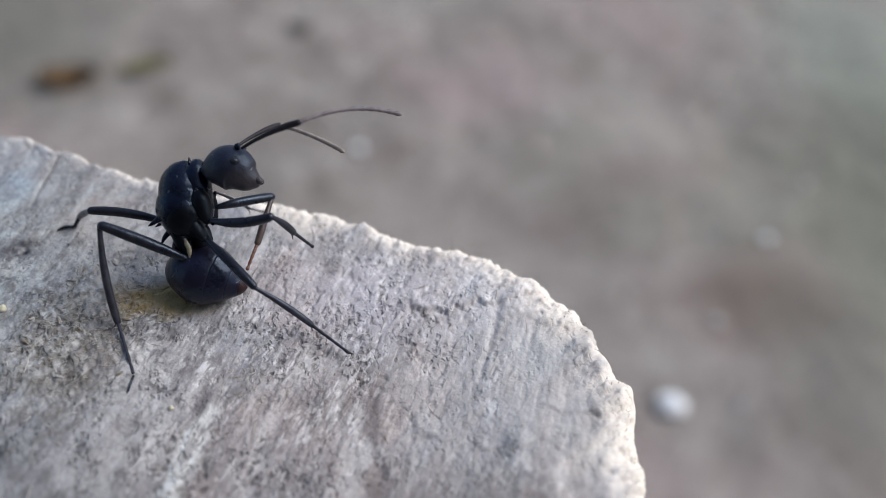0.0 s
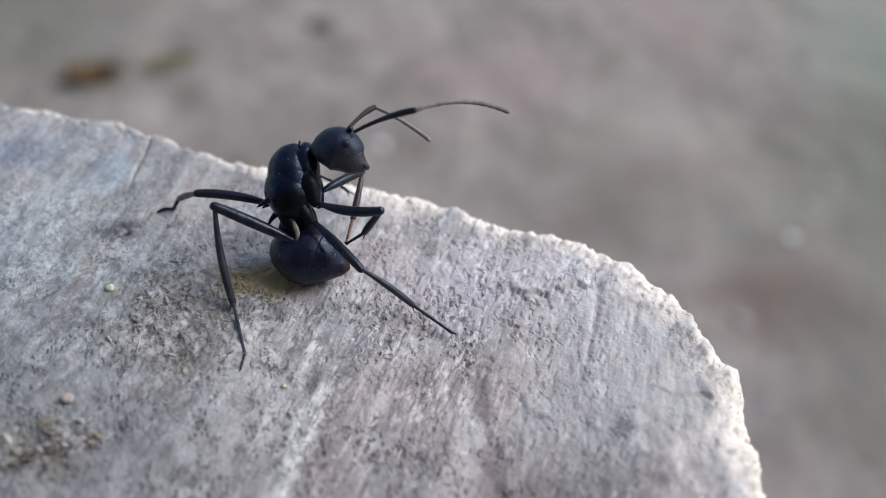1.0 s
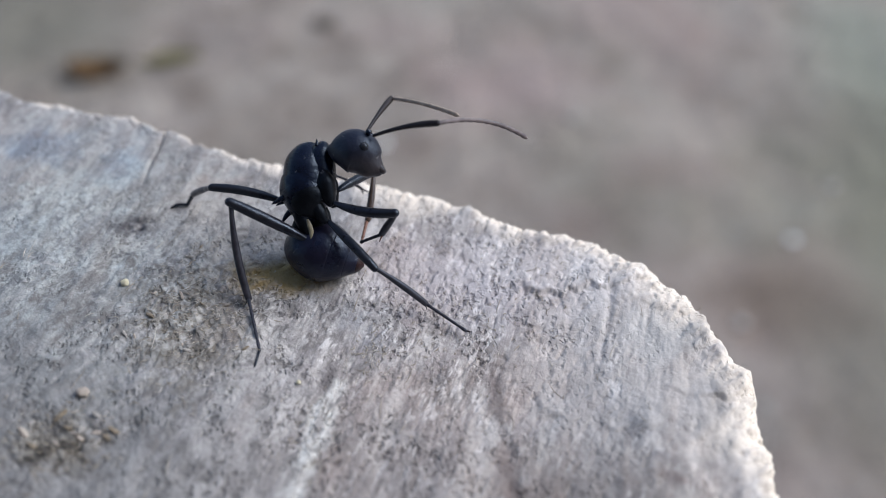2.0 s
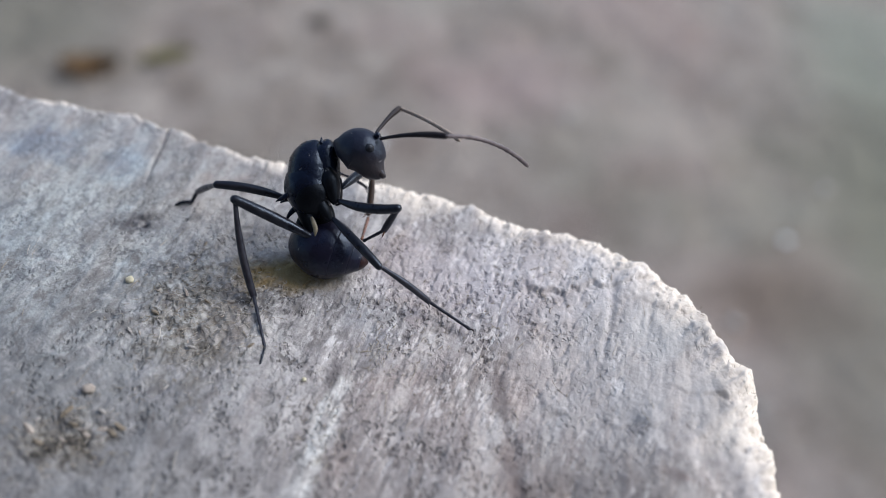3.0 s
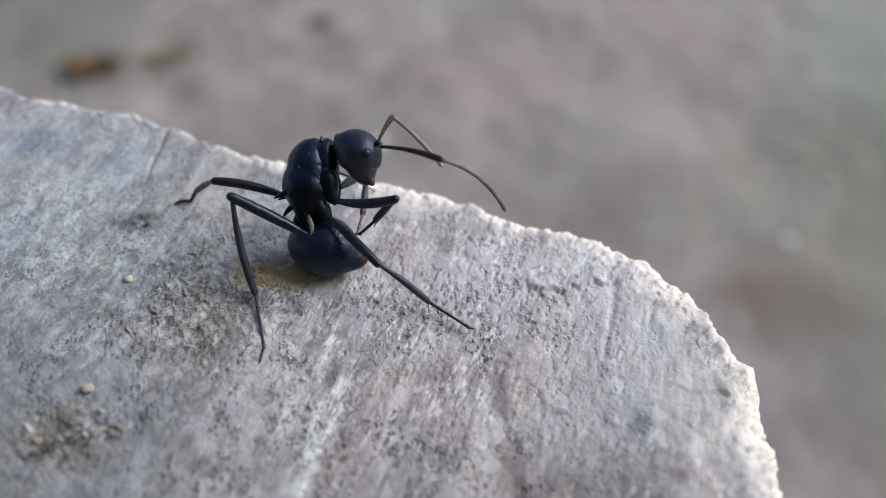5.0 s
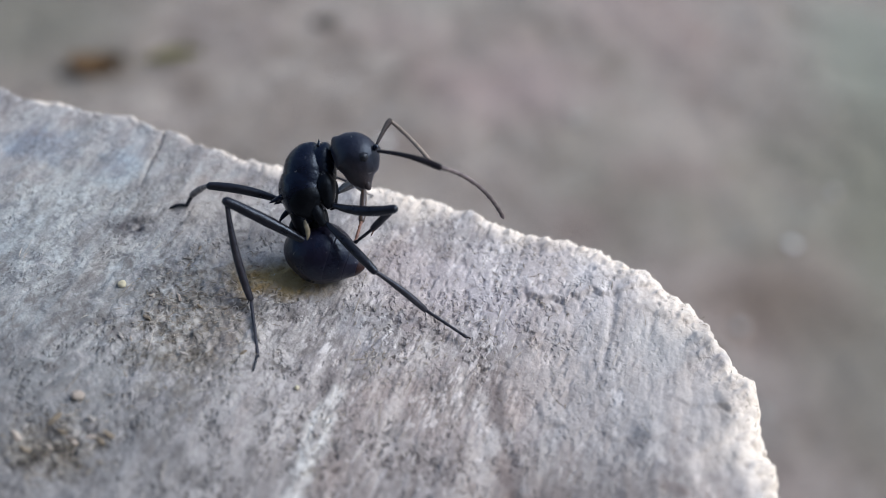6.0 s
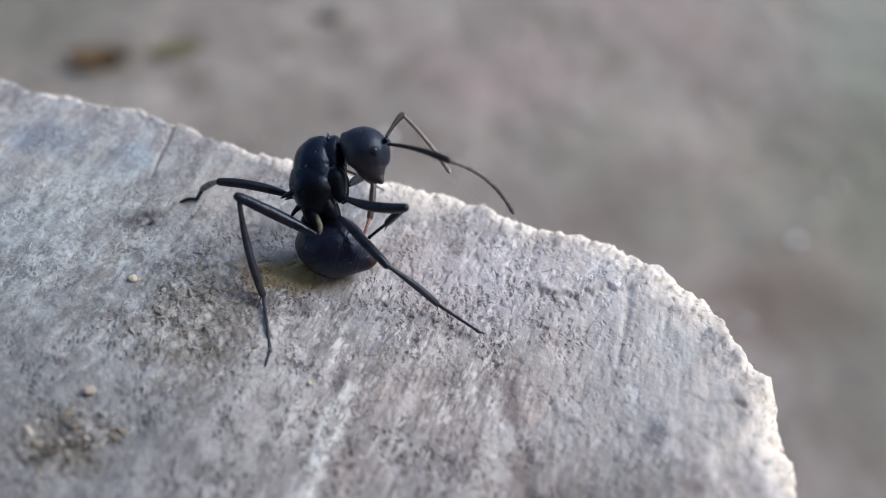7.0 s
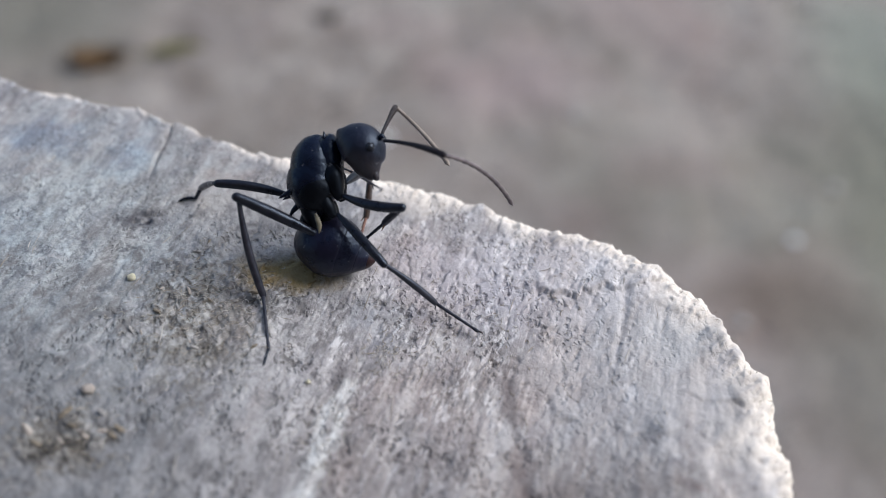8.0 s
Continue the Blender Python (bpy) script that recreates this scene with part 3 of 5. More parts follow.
def relief(x, y):
    """Height of the worn end face, x and y in mm; the grain leans a little to the right with y."""
    u = x - 0.22 * y
    rise = np.clip((x - 3) / 7.5, 0, 1)
    z = 0.20 * fractal(x * 0.11, y * 0.09, 3, 3) + rise * rise * (3 - 2 * rise) * (0.83 - 0.10 * np.clip(y, -9, 6))
    z = z + 0.055 * fractal(u * 0.8 + 0.3 * vnoise(x * 0.3, y * 0.3, 8), y * 0.14, 11, 3)
    z = z + 0.030 * fractal(x * 0.95, y * 0.7, 23, 3, 0.5)
    z = z + 0.022 * fractal(u * 3.4, y * 0.5, 107, 3, 0.6) * np.clip(0.5 + 1.2 * vnoise(x * 0.25, y * 0.2, 108), 0.1, 1)
    # soft lumps on the broken side
    right = np.clip((x - 2) / 5, 0, 1)
    z = z + right * (0.10 * fractal(u * 0.55, y * 0.42, 61, 3) + 0.035 * fractal(u * 1.7, y * 1.2, 62, 2))
    # little curled nicks, thick right of the ant and sparse elsewhere
    crowd = np.exp(-((x - 1.5) / 6.5) ** 2 - ((y - 3.6) / 4.5) ** 2)
    nick = fractal(u * 4.0 + 0.5 * vnoise(x * 1.3, y * 1.3, 113), y * 3.0 + 0.8 * vnoise(x, y, 109), 110, 2, 0.6)
    z = z - (0.06 + 0.20 * crowd) * np.clip(nick - 0.42, 0, 0.4)
    split = np.exp(-((x + 16.25 + 0.10 * vnoise(y * 0.8, x * 0, 5)) / 0.08) ** 2) * np.clip((y - 9.3) / 1.5, 0, 1)
    way = np.interp(y, (-9.0, -5.7, -4.0, -2.4, 0.2, 2.5), (3.9, 3.15, 2.85, 2.25, 2.48, 2.9))
    seam = np.exp(-((x - way + 0.2 * vnoise(y * 0.9, x * 0, 6)) / 0.30) ** 2) * np.clip((2.2 - y) / 2, 0, 1) * np.clip(0.7 + vnoise(y * 1.1, x * 0, 7), 0.15, 1)
    rot = np.exp(-((x + 11.2) / 3.4) ** 2 - ((y - 2.2) / 3.8) ** 2) + np.exp(-((x + 15.2) / 2.4) ** 2 - ((y + 4.8) / 1.8) ** 2)
    z = z + 0.13 * rot * fractal(x * 2.1, y * 2.4, 88, 3, 0.6) - 0.08 * rot
    # two broken ledges with a crack at their foot, a hollow between them, and grooves along the grain
    broken = 0.40 * fractal(x * 1.1, y * 0.2, 101, 4, 0.6)
    one = y - np.interp(x, (2.0, 3.7, 6.5, 9.8, 12.0), (3.0, 4.1, 4.9, 5.26, 5.2)) + broken
    show = np.clip((x - 2.4) / 1.5, 0, 1) * np.clip(0.75 + vnoise(x * 0.9, y * 0, 114), 0.25, 1)
    z = z + show * (0.22 * np.clip(one / 0.16, 0, 1) * np.exp(-np.clip(one, 0, 9) / 1.6) - 0.03 * np.exp(-((one + 0.05) / 0.08) ** 2))
    lump = np.clip(0.65 + 0.9 * fractal(x * 1.1, y * 0.9, 103, 2), 0.1, 1.3)
    for xs, ys in (((3.2, 4.0, 6.6, 9.3), (-2.0, -2.05, -2.6, -2.75)), ((9.0, 9.8, 12.0, 14.0), (-0.9, -0.98, -1.06, -0.9))):
        two = y - np.interp(x, xs, ys) + 0.6 * broken
        show = np.clip((x - xs[0]) / 1.0, 0, 1) * np.clip((xs[-1] - x) / 1.0, 0, 1) * np.clip(0.65 + vnoise(x * 1.6, y * 0, 115), 0.2, 1)
        z = z + show * (0.24 * lump * np.clip(two / 0.16, 0, 1) * np.exp(-np.clip(two, 0, 9) / 0.7) - 0.03 * np.exp(-((two + 0.05) / 0.08) ** 2))
    z = z - 0.20 * np.exp(-((x - 9.65) / 2.0) ** 2 - ((y - 2.2) / 1.9) ** 2)
    for foot, low, high, deep in ((6.75, 0.3, 5.4, 0.13), (5.0, 0.5, 4.0, 0.06), (8.6, 1.0, 4.6, 0.05)):
        z = z - deep * np.exp(-((u - foot + 0.12 * vnoise(y * 1.3, x * 0, 105)) / 0.16) ** 2) * np.clip((y - low) * 2, 0, 1) * np.clip((high - y) * 2, 0, 1)
    z = z - 0.30 * np.exp(-((x + 15.6) / 0.8) ** 2 - ((y - 6.7) / 0.35) ** 2) * np.clip(0.6 + vnoise(x * 3, y * 4, 116), 0, 1.4)
    return z - 0.24 * split - 0.16 * seam


def rough_ring(deg):
    """Radius of the chipped rim: finer breaks over the broad lobes."""
    return stump_radius(deg) + 0.10 * fractal(deg * 0.85, deg * 0 + 8.7, 57, 4, 0.62)


def build_stump():
    stump = thing("wooden_stump", "weathered grey wooden stump with worn fibrous end and frayed pale rim", "stump",
                  pose(0, 0, GROUND_Z))
    deg = np.concatenate([np.linspace(-15, 150, 1050, endpoint=False), np.linspace(150, 345, 150, endpoint=False)])
    smooth = np.array([stump_radius(deg + o) for o in np.linspace(-0.5, 0.5, 5)]).mean(0)
    edge = smooth + rough_ring(deg) - stump_radius(deg)
    a = np.radians(deg)
    down = np.concatenate([np.linspace(0.08, 0.2, 8), np.linspace(0.205, 1.0, 235)])
    n = len(deg)
    levels, faces, fray_of = [], [], []
    ring_r = 1.1 + 0.30 * fractal(deg * 0.12, deg * 0 + 1.7, 71, 2) + 1.2 * np.clip((50 - deg) / 25, 0, 1)
    for s in down:
        r = edge * s
        x, y = CX + r * np.cos(a), CY + r * np.sin(a)
        d = edge - r
        drop = np.where(d < ring_r, ring_r - np.sqrt(np.maximum(ring_r ** 2 - (ring_r - d) ** 2, 0)), 0)
        wide = 1.6 + 1.2 * np.clip((70 - deg) / 30, 0, 1)
        fray = np.where(d < wide, (0.10 * vnoise(deg * 0.55, d * 0.9, 77) + 0.09 * vnoise(deg * 1.5, d * 1.9, 78) + 0.05 * vnoise(deg * 4, d * 4.5, 79))
                        * np.clip((wide - d), 0, 1.5), 0)
        levels.append(np.stack([x, y, relief(x, y) - drop * 0.8 + fray], 1))
        # pale reach widened on the right, painting in the rim's lit side
        reach = (1.9 + 1.1 * fractal(deg * 0.3, deg * 0 + 2.2, 95, 3)) * np.clip((130 - deg) / 70, 0.35, 1.0) * (1 + 0.8 * np.clip((52 - deg) / 20, 0, 1)) * (1 - 0.55 * np.clip((29 - deg) / 6, 0, 1))
        fray_of.append(np.clip(1.15 - d / np.maximum(reach, 0.15), 0, 1))
    # the broken rim, its lip turning down to the side
    lip = levels[-1]
    top_rings = len(levels)
    for k, (grow, z) in enumerate(((0.10, -0.35), (0.12, -0.8), (0.0, -1.4), (-0.25, -2.2))):
        r = edge + grow + 0.12 * vnoise(deg * 1.9, deg * 0 + k * 0.7, 81)
        levels.append(np.stack([CX + r * np.cos(a), CY + r * np.sin(a), lip[:, 2] + z], 1))
        fray_of.append(np.ones(n))
    v = np.concatenate(levels)
    base = np.array((0, 0, GROUND_Z / MM))
    for i in range(len(levels) - 1):
        p, q = i * n, (i + 1) * n
        faces += [(p + j, q + j, q + (j + 1) % n, p + (j + 1) % n) for j in range(n)]
    faces.append(tuple(range(n)))
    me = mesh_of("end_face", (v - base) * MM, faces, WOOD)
    me.materials.append(RIM)
    index = np.zeros(len(me.polygons), np.int32)
    index[top_rings * n:-1] = 1
    me.polygons.foreach_set("material_index", index)
    me.attributes.new("fray", "FLOAT", "POINT").data.foreach_set("value", np.concatenate(fray_of).astype(np.float32))
    part("end_face", me, stump)
    # bark side down to the earth
    deg = np.linspace(0, 360, 240, endpoint=False)
    a = np.radians(deg)
    smooth = np.array([stump_radius(deg + o) for o in np.linspace(-0.5, 0.5, 5)]).mean(0)
    levels = []
    for z in np.concatenate([[-1.6, -2.4], np.linspace(-4, GROUND_Z / MM - 4, 60)]):
        r = smooth - 0.5 - 0.3 * np.exp((z + 1.6)) + 0.8 * fractal(deg * 0.12, z * 0.03 + deg * 0, 91, 4) * min(1, (-z - 1.2) / 4) + 3 * (z / 180) ** 4
        levels.append(np.stack([CX + r * np.cos(a), CY + r * np.sin(a), z + 0 * r], 1))
    m, n = len(levels), len(deg)
    faces = [(i * n + j, (i + 1) * n + j, (i + 1) * n + (j + 1) % n, i * n + (j + 1) % n) for i in range(m - 1) for j in range(n)]
    part("side", mesh_of("side", (np.concatenate(levels) - base) * MM, faces, BARK), stump, "rough brown side of the stump")
    return stump


build_blocking_wall()
STUMP = build_stump()


def face_z(x, y):
    return float(relief(np.array(float(x)), np.array(float(y))))


def build_fibres():
    """Loose fibres: matted round the rotten patches, sparse elsewhere, standing out along the rim."""
    rnd = np.random.default_rng(4)
    verts, faces = [], []

    def strand(x, y, z, turn, length, width, lift, curl):
        k = len(verts)
        steps = 4
        for i in range(steps + 1):
            u = i / steps - 0.5
            ang = turn + curl * u
            px = x + math.sin(ang) * length * u
            py = y + math.cos(ang) * length * u
            pz = z + lift * (0.25 - u * u) * 4 + 0.02
            w = width * (1 - 1.2 * abs(u))
            nx, ny = math.cos(ang) * w, -math.sin(ang) * w
            verts.extend([(px - nx, py - ny, pz), (px, py, pz + w), (px + nx, py + ny, pz)])
            if i:
                b = k + 3 * i
                faces.extend([(b - 3, b, b + 1, b - 2), (b - 2, b + 1, b + 2, b - 1)])

    patches = [(-11.2, 2.2, 2.6, 3.2, 480), (-15.2, -4.8, 2.0, 1.5, 200), (-9.4, 4.4, 1.6, 1.0, 15), (-3.0, 0.2, 1.0, 1.4, 60),
               (1.5, 3.0, 3.0, 1.5, 25), (5.0, 6.0, 3.0, 1.6, 30), (-5.0, -4.0, 1.6, 2.4, 50)]
    for x, y, rx, ry, count in patches:
        for _ in range(count):
            px, py = rnd.normal(x, rx * 0.6), rnd.normal(y, ry * 0.6)
            strand(px, py, face_z(px, py), rnd.normal(1.5, 0.5) if x < -8 else rnd.normal(0.4, 0.7), rnd.uniform(0.18, 0.55), rnd.uniform(0.008, 0.022),
                   rnd.uniform(-0.02, 0.06), rnd.normal(0, 1.3))
    for _ in range(260):
        px, py = rnd.normal(0.5, 3.2), rnd.normal(3.0, 2.6)
        if math.hypot(px - CX, py - CY) < float(stump_radius(math.degrees(math.atan2(py - CY, px - CX)))) - 0.9:
            strand(px, py, face_z(px, py), rnd.normal(0.15, 0.8), rnd.uniform(0.12, 0.32), rnd.uniform(0.010, 0.024), rnd.uniform(0.0, 0.05), rnd.normal(0, 1.6))
    for _ in range(9):                              # a pale tuft by the tip of the gaster
        px, py = rnd.normal(-4.34, 0.30), rnd.normal(4.86, 0.25)
        strand(px, py, face_z(px, py), rnd.normal(0.2, 0.8), rnd.uniform(0.5, 0.9), rnd.uniform(0.012, 0.020), rnd.uniform(0.12, 0.3), rnd.normal(0, 1.4))
    for _ in range(90):
        px, py = rnd.uniform(-26, 13), rnd.uniform(-9, 14)
        if math.hypot(px - CX, py - CY) > float(stump_radius(math.degrees(math.atan2(py - CY, px - CX)))) - 1.2:
            continue
        strand(px, py, face_z(px, py), rnd.normal(0.0, 0.45), rnd.uniform(0.3, 1.3), rnd.uniform(0.010, 0.026), rnd.uniform(-0.02, 0.02), rnd.normal(0, 0.2))
    for _ in range(320):
        deg = rnd.uniform(10, 126)
        r = float(rough_ring(np.array(deg))) - rnd.uniform(0.6, 1.5)
        px, py = CX + r * math.cos(math.radians(deg)), CY + r * math.sin(math.radians(deg))
        strand(px, py, face_z(px, py) - rnd.uniform(0.1, 0.6), math.radians(90 - deg) + rnd.normal(0, 0.8), rnd.uniform(0.15, 0.4),
               rnd.uniform(0.010, 0.024), rnd.uniform(0.02, 0.12), rnd.normal(0, 1.0))
    me = mesh_of("fibre_mat", (np.array(verts) - (0, 0, GROUND_Z / MM)) * MM, faces, FIBRE)
    tagged(part("fibre_mat", me, STUMP, "loose grey and tan wood fibres"), kind="stuff")


build_fibres()


# ---- small things on the stump and on the earth ----
def crumbs():
    for x, y, size, mat, label, seed in (
            (-14.9, 3.09, 0.20, CRUMB, "pale yellow round crumb on the stump", 1),
            (-14.75, -2.6, 0.25, CRUMB_TAN, "tan lumpy crumb on the stump", 2),
            (-6.13, -1.33, 0.11, CRUMB, "tiny pale yellow crumb on the stump", 3)):
        ob = new("crumb", stone("crumb", size * MM, mat, seed, 0.85))
        ob.location = (x * MM, y * MM, (face_z(x, y) + size * 0.55) * MM)
        tagged(ob, label, "crumb")


crumbs()


def chips():
    """Loose bits of rotten wood lying in the two rotten patches."""
    rnd = random.Random(12)
    for k in range(34):
        near = k < 15
        x, y = (rnd.gauss(-15.0, 1.0), rnd.gauss(-4.6, 0.55)) if near else (rnd.gauss(-11.3, 1.5), rnd.gauss(2.3, 1.7))
        size = rnd.uniform(0.14, 0.36) if near else rnd.uniform(0.09, 0.22)
        ob = new("wood_chip", stone("wood_chip", size * MM, (CRUMB_TAN, CHIP, CHIP_GREY)[k % 3], 40 + k, 0.42, 0.55, 2))
        ob.matrix_basis = pose(x * MM, y * MM, (face_z(x, y) + size * 0.12) * MM, rnd.uniform(-25, 25), rnd.uniform(-25, 25), rnd.uniform(0, 360)) @ Matrix.Diagonal((1.15, 0.45, 1, 1))
        tagged(ob, "tiny rotten wood chip lying on the stump", "wood chip", "loose wood chips")


chips()


def pebbles():
    for x, y, size, mat, label, seed in (
            (86, 100, 4.9, WHITE_STONE, "small white pebble on bare earth", 11), (109, 101, 1.9, GREY_STONE, "small pale grey pebble on bare earth", 12),
            (107, 133, 2.5, GREY_STONE, "small pale grey pebble on bare earth", 13), (-26, 211, 2.6, WHITE_STONE, "white pebble on bare earth", 14),
            (135, 173, 2.1, WHITE_STONE, "small white pebble on bare earth", 15), (55, 235, 3.0, GREY_STONE, "small pale grey pebble on bare earth", 16),
            (160, 205, 2.4, GREY_STONE, "small pale grey pebble on bare earth", 17)):
        ob = new("pebble", stone("pebble", size * MM, mat, seed, 0.55))
        ob.location = (x * MM, y * MM, rest_on_ground(x, y) + size * 0.28 * MM)
        tagged(ob, label, "pebble", "pebbles on the earth")
    for x, y, size, seed in ((-63, 293, 6.5, 21),):
        ob = new("soil_clod", stone("soil_clod", size * MM, CLOD, seed, 0.4))
        ob.location = (x * MM, y * MM, rest_on_ground(x, y) + size * 0.2 * MM)
        tagged(ob, "dark crumbly soil clod on bare earth", "soil clod")


pebbles()


def dead_leaf(x, y, length, width, turn, mat, label, seed):
    """A curled dry leaf: a bent blade with a raised midrib and a stalk."""
    u, v = np.meshgrid(np.linspace(0, 1, 28), np.linspace(-1, 1, 15), indexing="ij")
    half = width / 2 * np.sin(np.pi * u ** 0.8) ** 0.8 * (1 + 0.08 * np.sin(u * 40))
    px, py = (u - 0.5) * length, v * half
    pz = 0.25 * width * v * v + 0.12 * width * np.sin(u * 4 + seed) + 0.05 * width * vnoise(u * 6, v * 3, seed) + 0.2 * width
    top = np.stack([px, py, pz], -1).reshape(-1, 3)
    low = top - (0, 0, 0.3)
    n, m = u.shape
    f = [(i * m + j, (i + 1) * m + j, (i + 1) * m + j + 1, i * m + j + 1) for i in range(n - 1) for j in range(m - 1)]
    rim = [i * m for i in range(n)] + [(n - 1) * m + j for j in range(m)] + [i * m + m - 1 for i in range(n - 1, -1, -1)] + [j for j in range(m - 1, -1, -1)]
    k = n * m
    f += [tuple(k + q for q in face[::-1]) for face in f] + [(p, q, q + k, p + k) for p, q in zip(rim, rim[1:]) if p != q]
    leaf = thing("dead_leaf", label, "leaf", pose(x * MM, y * MM, rest_on_ground(x, y), 0, 0, turn))
    part("blade", mesh_of("blade", np.concatenate([top, low]) * MM, f, mat), leaf)
    stalk = glide([(-length * 0.75, 1.0, 0.6), (-length * 0.6, 0.4, width * 0.1), (-length * 0.48, 0, width * 0.2)], 5)
    part("stalk", rings("stalk", stalk, np.full(len(stalk), 0.5), np.full(len(stalk), 0.5), mat, 8), leaf)


dead_leaf(-155, 243, 25, 14, 12, LEAF, "curled dry brown leaf on bare earth", 3)
dead_leaf(-125, 255, 24, 8, 14, OLIVE, "yellowish green fallen leaf on bare earth", 5)


# ---- the ant ----
BASE = Vector((-6.05, 4.5, 0.0)) * MM
TILT = pose(0, 0, 0, 39.5, -3.35, 2.93)            # the ant's profile plane


def build_ant():
    ant = thing("ant", "slender black ant rearing on weathered wood, gaster tucked forward", "ant", Matrix.Translation(BASE))
    p = {}
    # thorax, with its coxae, spines and waist
    meso = p["mesosoma"] = part("mesosoma", body("mesosoma", [(0.50, 2.02, 0.05), (0.36, 1.90, 0.36), (0.20, 1.62, 0.72), (0.06, 1.16, 0.97),
        (0.02, 0.76, 1.04), (0.02, 0.50, 1.08), (-0.04, 0.22, 1.13), (-0.07, -0.06, 1.15), (-0.02, -0.52, 1.05), (0.0, -0.98, 0.82), (0.03, -1.34, 0.52), (0.05, -1.58, 0.15)],
        BLACK, 0.85), ant)
    part("pronotum", body("pronotum", [(0.70, 2.12, 0.08), (0.74, 1.98, 0.34), (0.73, 1.62, 0.57), (0.71, 1.16, 0.65), (0.72, 0.60, 0.65),
        (0.82, 0.10, 0.56), (0.98, -0.30, 0.42), (1.12, -0.62, 0.2)], BLACK, 1.02), meso)
    # lower flank wears the darker chitin, which carries its shade
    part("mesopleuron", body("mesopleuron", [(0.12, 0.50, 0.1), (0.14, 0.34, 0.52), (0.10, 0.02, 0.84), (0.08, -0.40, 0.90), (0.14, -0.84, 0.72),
        (0.26, -1.18, 0.40), (0.30, -1.36, 0.1)], BLACK_SHADED, 0.72, depth=0.34), meso)
    part("neck", body("neck", [(1.11, 1.70, 0.23), (1.34, 1.86, 0.21), (1.57, 1.91, 0.15)], BLACK, 1.1), meso)
    for z in (0.55, -0.55):
        part("fore_coxa", body("fore_coxa", [(0.84, 0.82, 0.16), (0.92, 0.32, 0.42), (1.0, -0.18, 0.40), (1.10, -0.58, 0.28), (1.20, -0.86, 0.15)], BLACK_SHADED, depth=z * 0.85), meso)
        part("mid_coxa", body("mid_coxa", [(0.46, -0.70, 0.28), (0.64, -1.12, 0.31), (0.80, -1.42, 0.23), (0.94, -1.60, 0.13)], BLACK_SHADED, depth=z * 0.75), meso)
        part("propodeal_spine", body("propodeal_spine", [(-0.95, -0.38, 0.15), (-1.26, -0.54, 0.10), (-1.52, -0.67, 0.02)], BLACK, depth=z * 0.8, sides=10), meso)
    part("hind_coxa", body("hind_coxa", [(-0.34, -1.00, 0.36), (-0.16, -1.50, 0.36), (0.02, -1.95, 0.24), (0.06, -2.14, 0.12)], BLACK_SHADED, depth=0.12), meso)
    part("hind_coxa", body("hind_coxa", [(-0.6, -0.3, 0.3), (-0.85, -0.45, 0.28), (-1.0, -0.55, 0.2)], BLACK, depth=-0.9), meso)
    part("petiole", body("petiole", [(0.00, -1.19, 0.31), (-0.23, -1.49, 0.41), (-0.39, -1.80, 0.39), (-0.46, -2.11, 0.23)], BLACK_SHADED, 0.9, depth=-0.15), meso)
    part("metapleuron", body("metapleuron", [(0.28, -0.95, 0.30), (0.42, -1.40, 0.42), (0.46, -1.80, 0.36), (0.46, -2.15, 0.10)], BLACK_SHADED, depth=-0.35), meso)
    part("petiole_spine", body("petiole_spine", [(-0.75, -0.98, 0.15), (-1.01, -1.24, 0.10), (-1.21, -1.57, 0.02)], BLACK, sides=10), meso)
    part("petiole_spine", body("petiole_spine", [(0.10, -1.42, 0.05), (0.17, -1.64, 0.10), (0.25, -1.90, 0.11), (0.25, -2.12, 0.08), (0.22, -2.30, 0.02)], TAN, 0.5, sides=10, depth=0.68),
         meso, "pale tan translucent spine")
    part("pronotal_spine", body("pronotal_spine", [(0.59, 1.91, 0.10), (0.61, 2.07, 0.06), (0.59, 2.20, 0.01)], BLACK, sides=8, depth=0.35), meso)
    # head
    hd = p["head"] = part("head", body("head", [(-1.03, 0.66, 0.05), (-0.97, 0.57, 0.36), (-0.70, 0.40, 0.69), (-0.26, 0.18, 0.95), (0.09, -0.07, 1.01),
        (0.32, -0.42, 0.88), (0.50, -0.78, 0.65), (0.72, -1.04, 0.39), (0.88, -1.18, 0.20)], HEAD, 0.9, sides=32), ant)
    for z in (0.16, -0.16):
        part("mandible", body("mandible", [(0.64, -0.84, 0.18), (0.82, -1.06, 0.17), (0.91, -1.20, 0.14), (0.95, -1.28, 0.06)], HEAD, 0.8, sides=12, depth=z), hd)
    for z in (0.80, -0.80):
        part("eye", body("eye", [(0.30, 0.16, 0.02), (0.35, 0.10, 0.15), (0.45, 0.0, 0.20), (0.55, -0.10, 0.15), (0.60, -0.16, 0.02)], EYE, 0.9, sides=14, depth=z * 0.98), hd, "small grey bulging eye")
    for z in (0.5, -0.45):
        part("antennal_socket", body("antennal_socket", [(0.70, 0.62, 0.06), (0.80, 0.58, 0.15), (0.90, 0.50, 0.13)], BLACK, 1.0, sides=12, depth=z), hd)
    part("ocellus", body("ocellus", [(-0.09, 0.90, 0.02), (-0.05, 0.88, 0.05), (-0.01, 0.86, 0.02)], EYE, sides=10, depth=0.3), hd)
    # gaster: overlapping plates
    prof = glide([(-1.40, 0.92, 0.03), (-1.32, 0.84, 0.53), (-1.06, 0.63, 0.98), (-0.63, 0.34, 1.27), (-0.11, 0.10, 1.45), (0.50, -0.11, 1.37),
                  (1.04, -0.31, 1.07), (1.52, -0.49, 0.65), (1.84, -0.59, 0.36), (2.02, -0.64, 0.06)], 8)
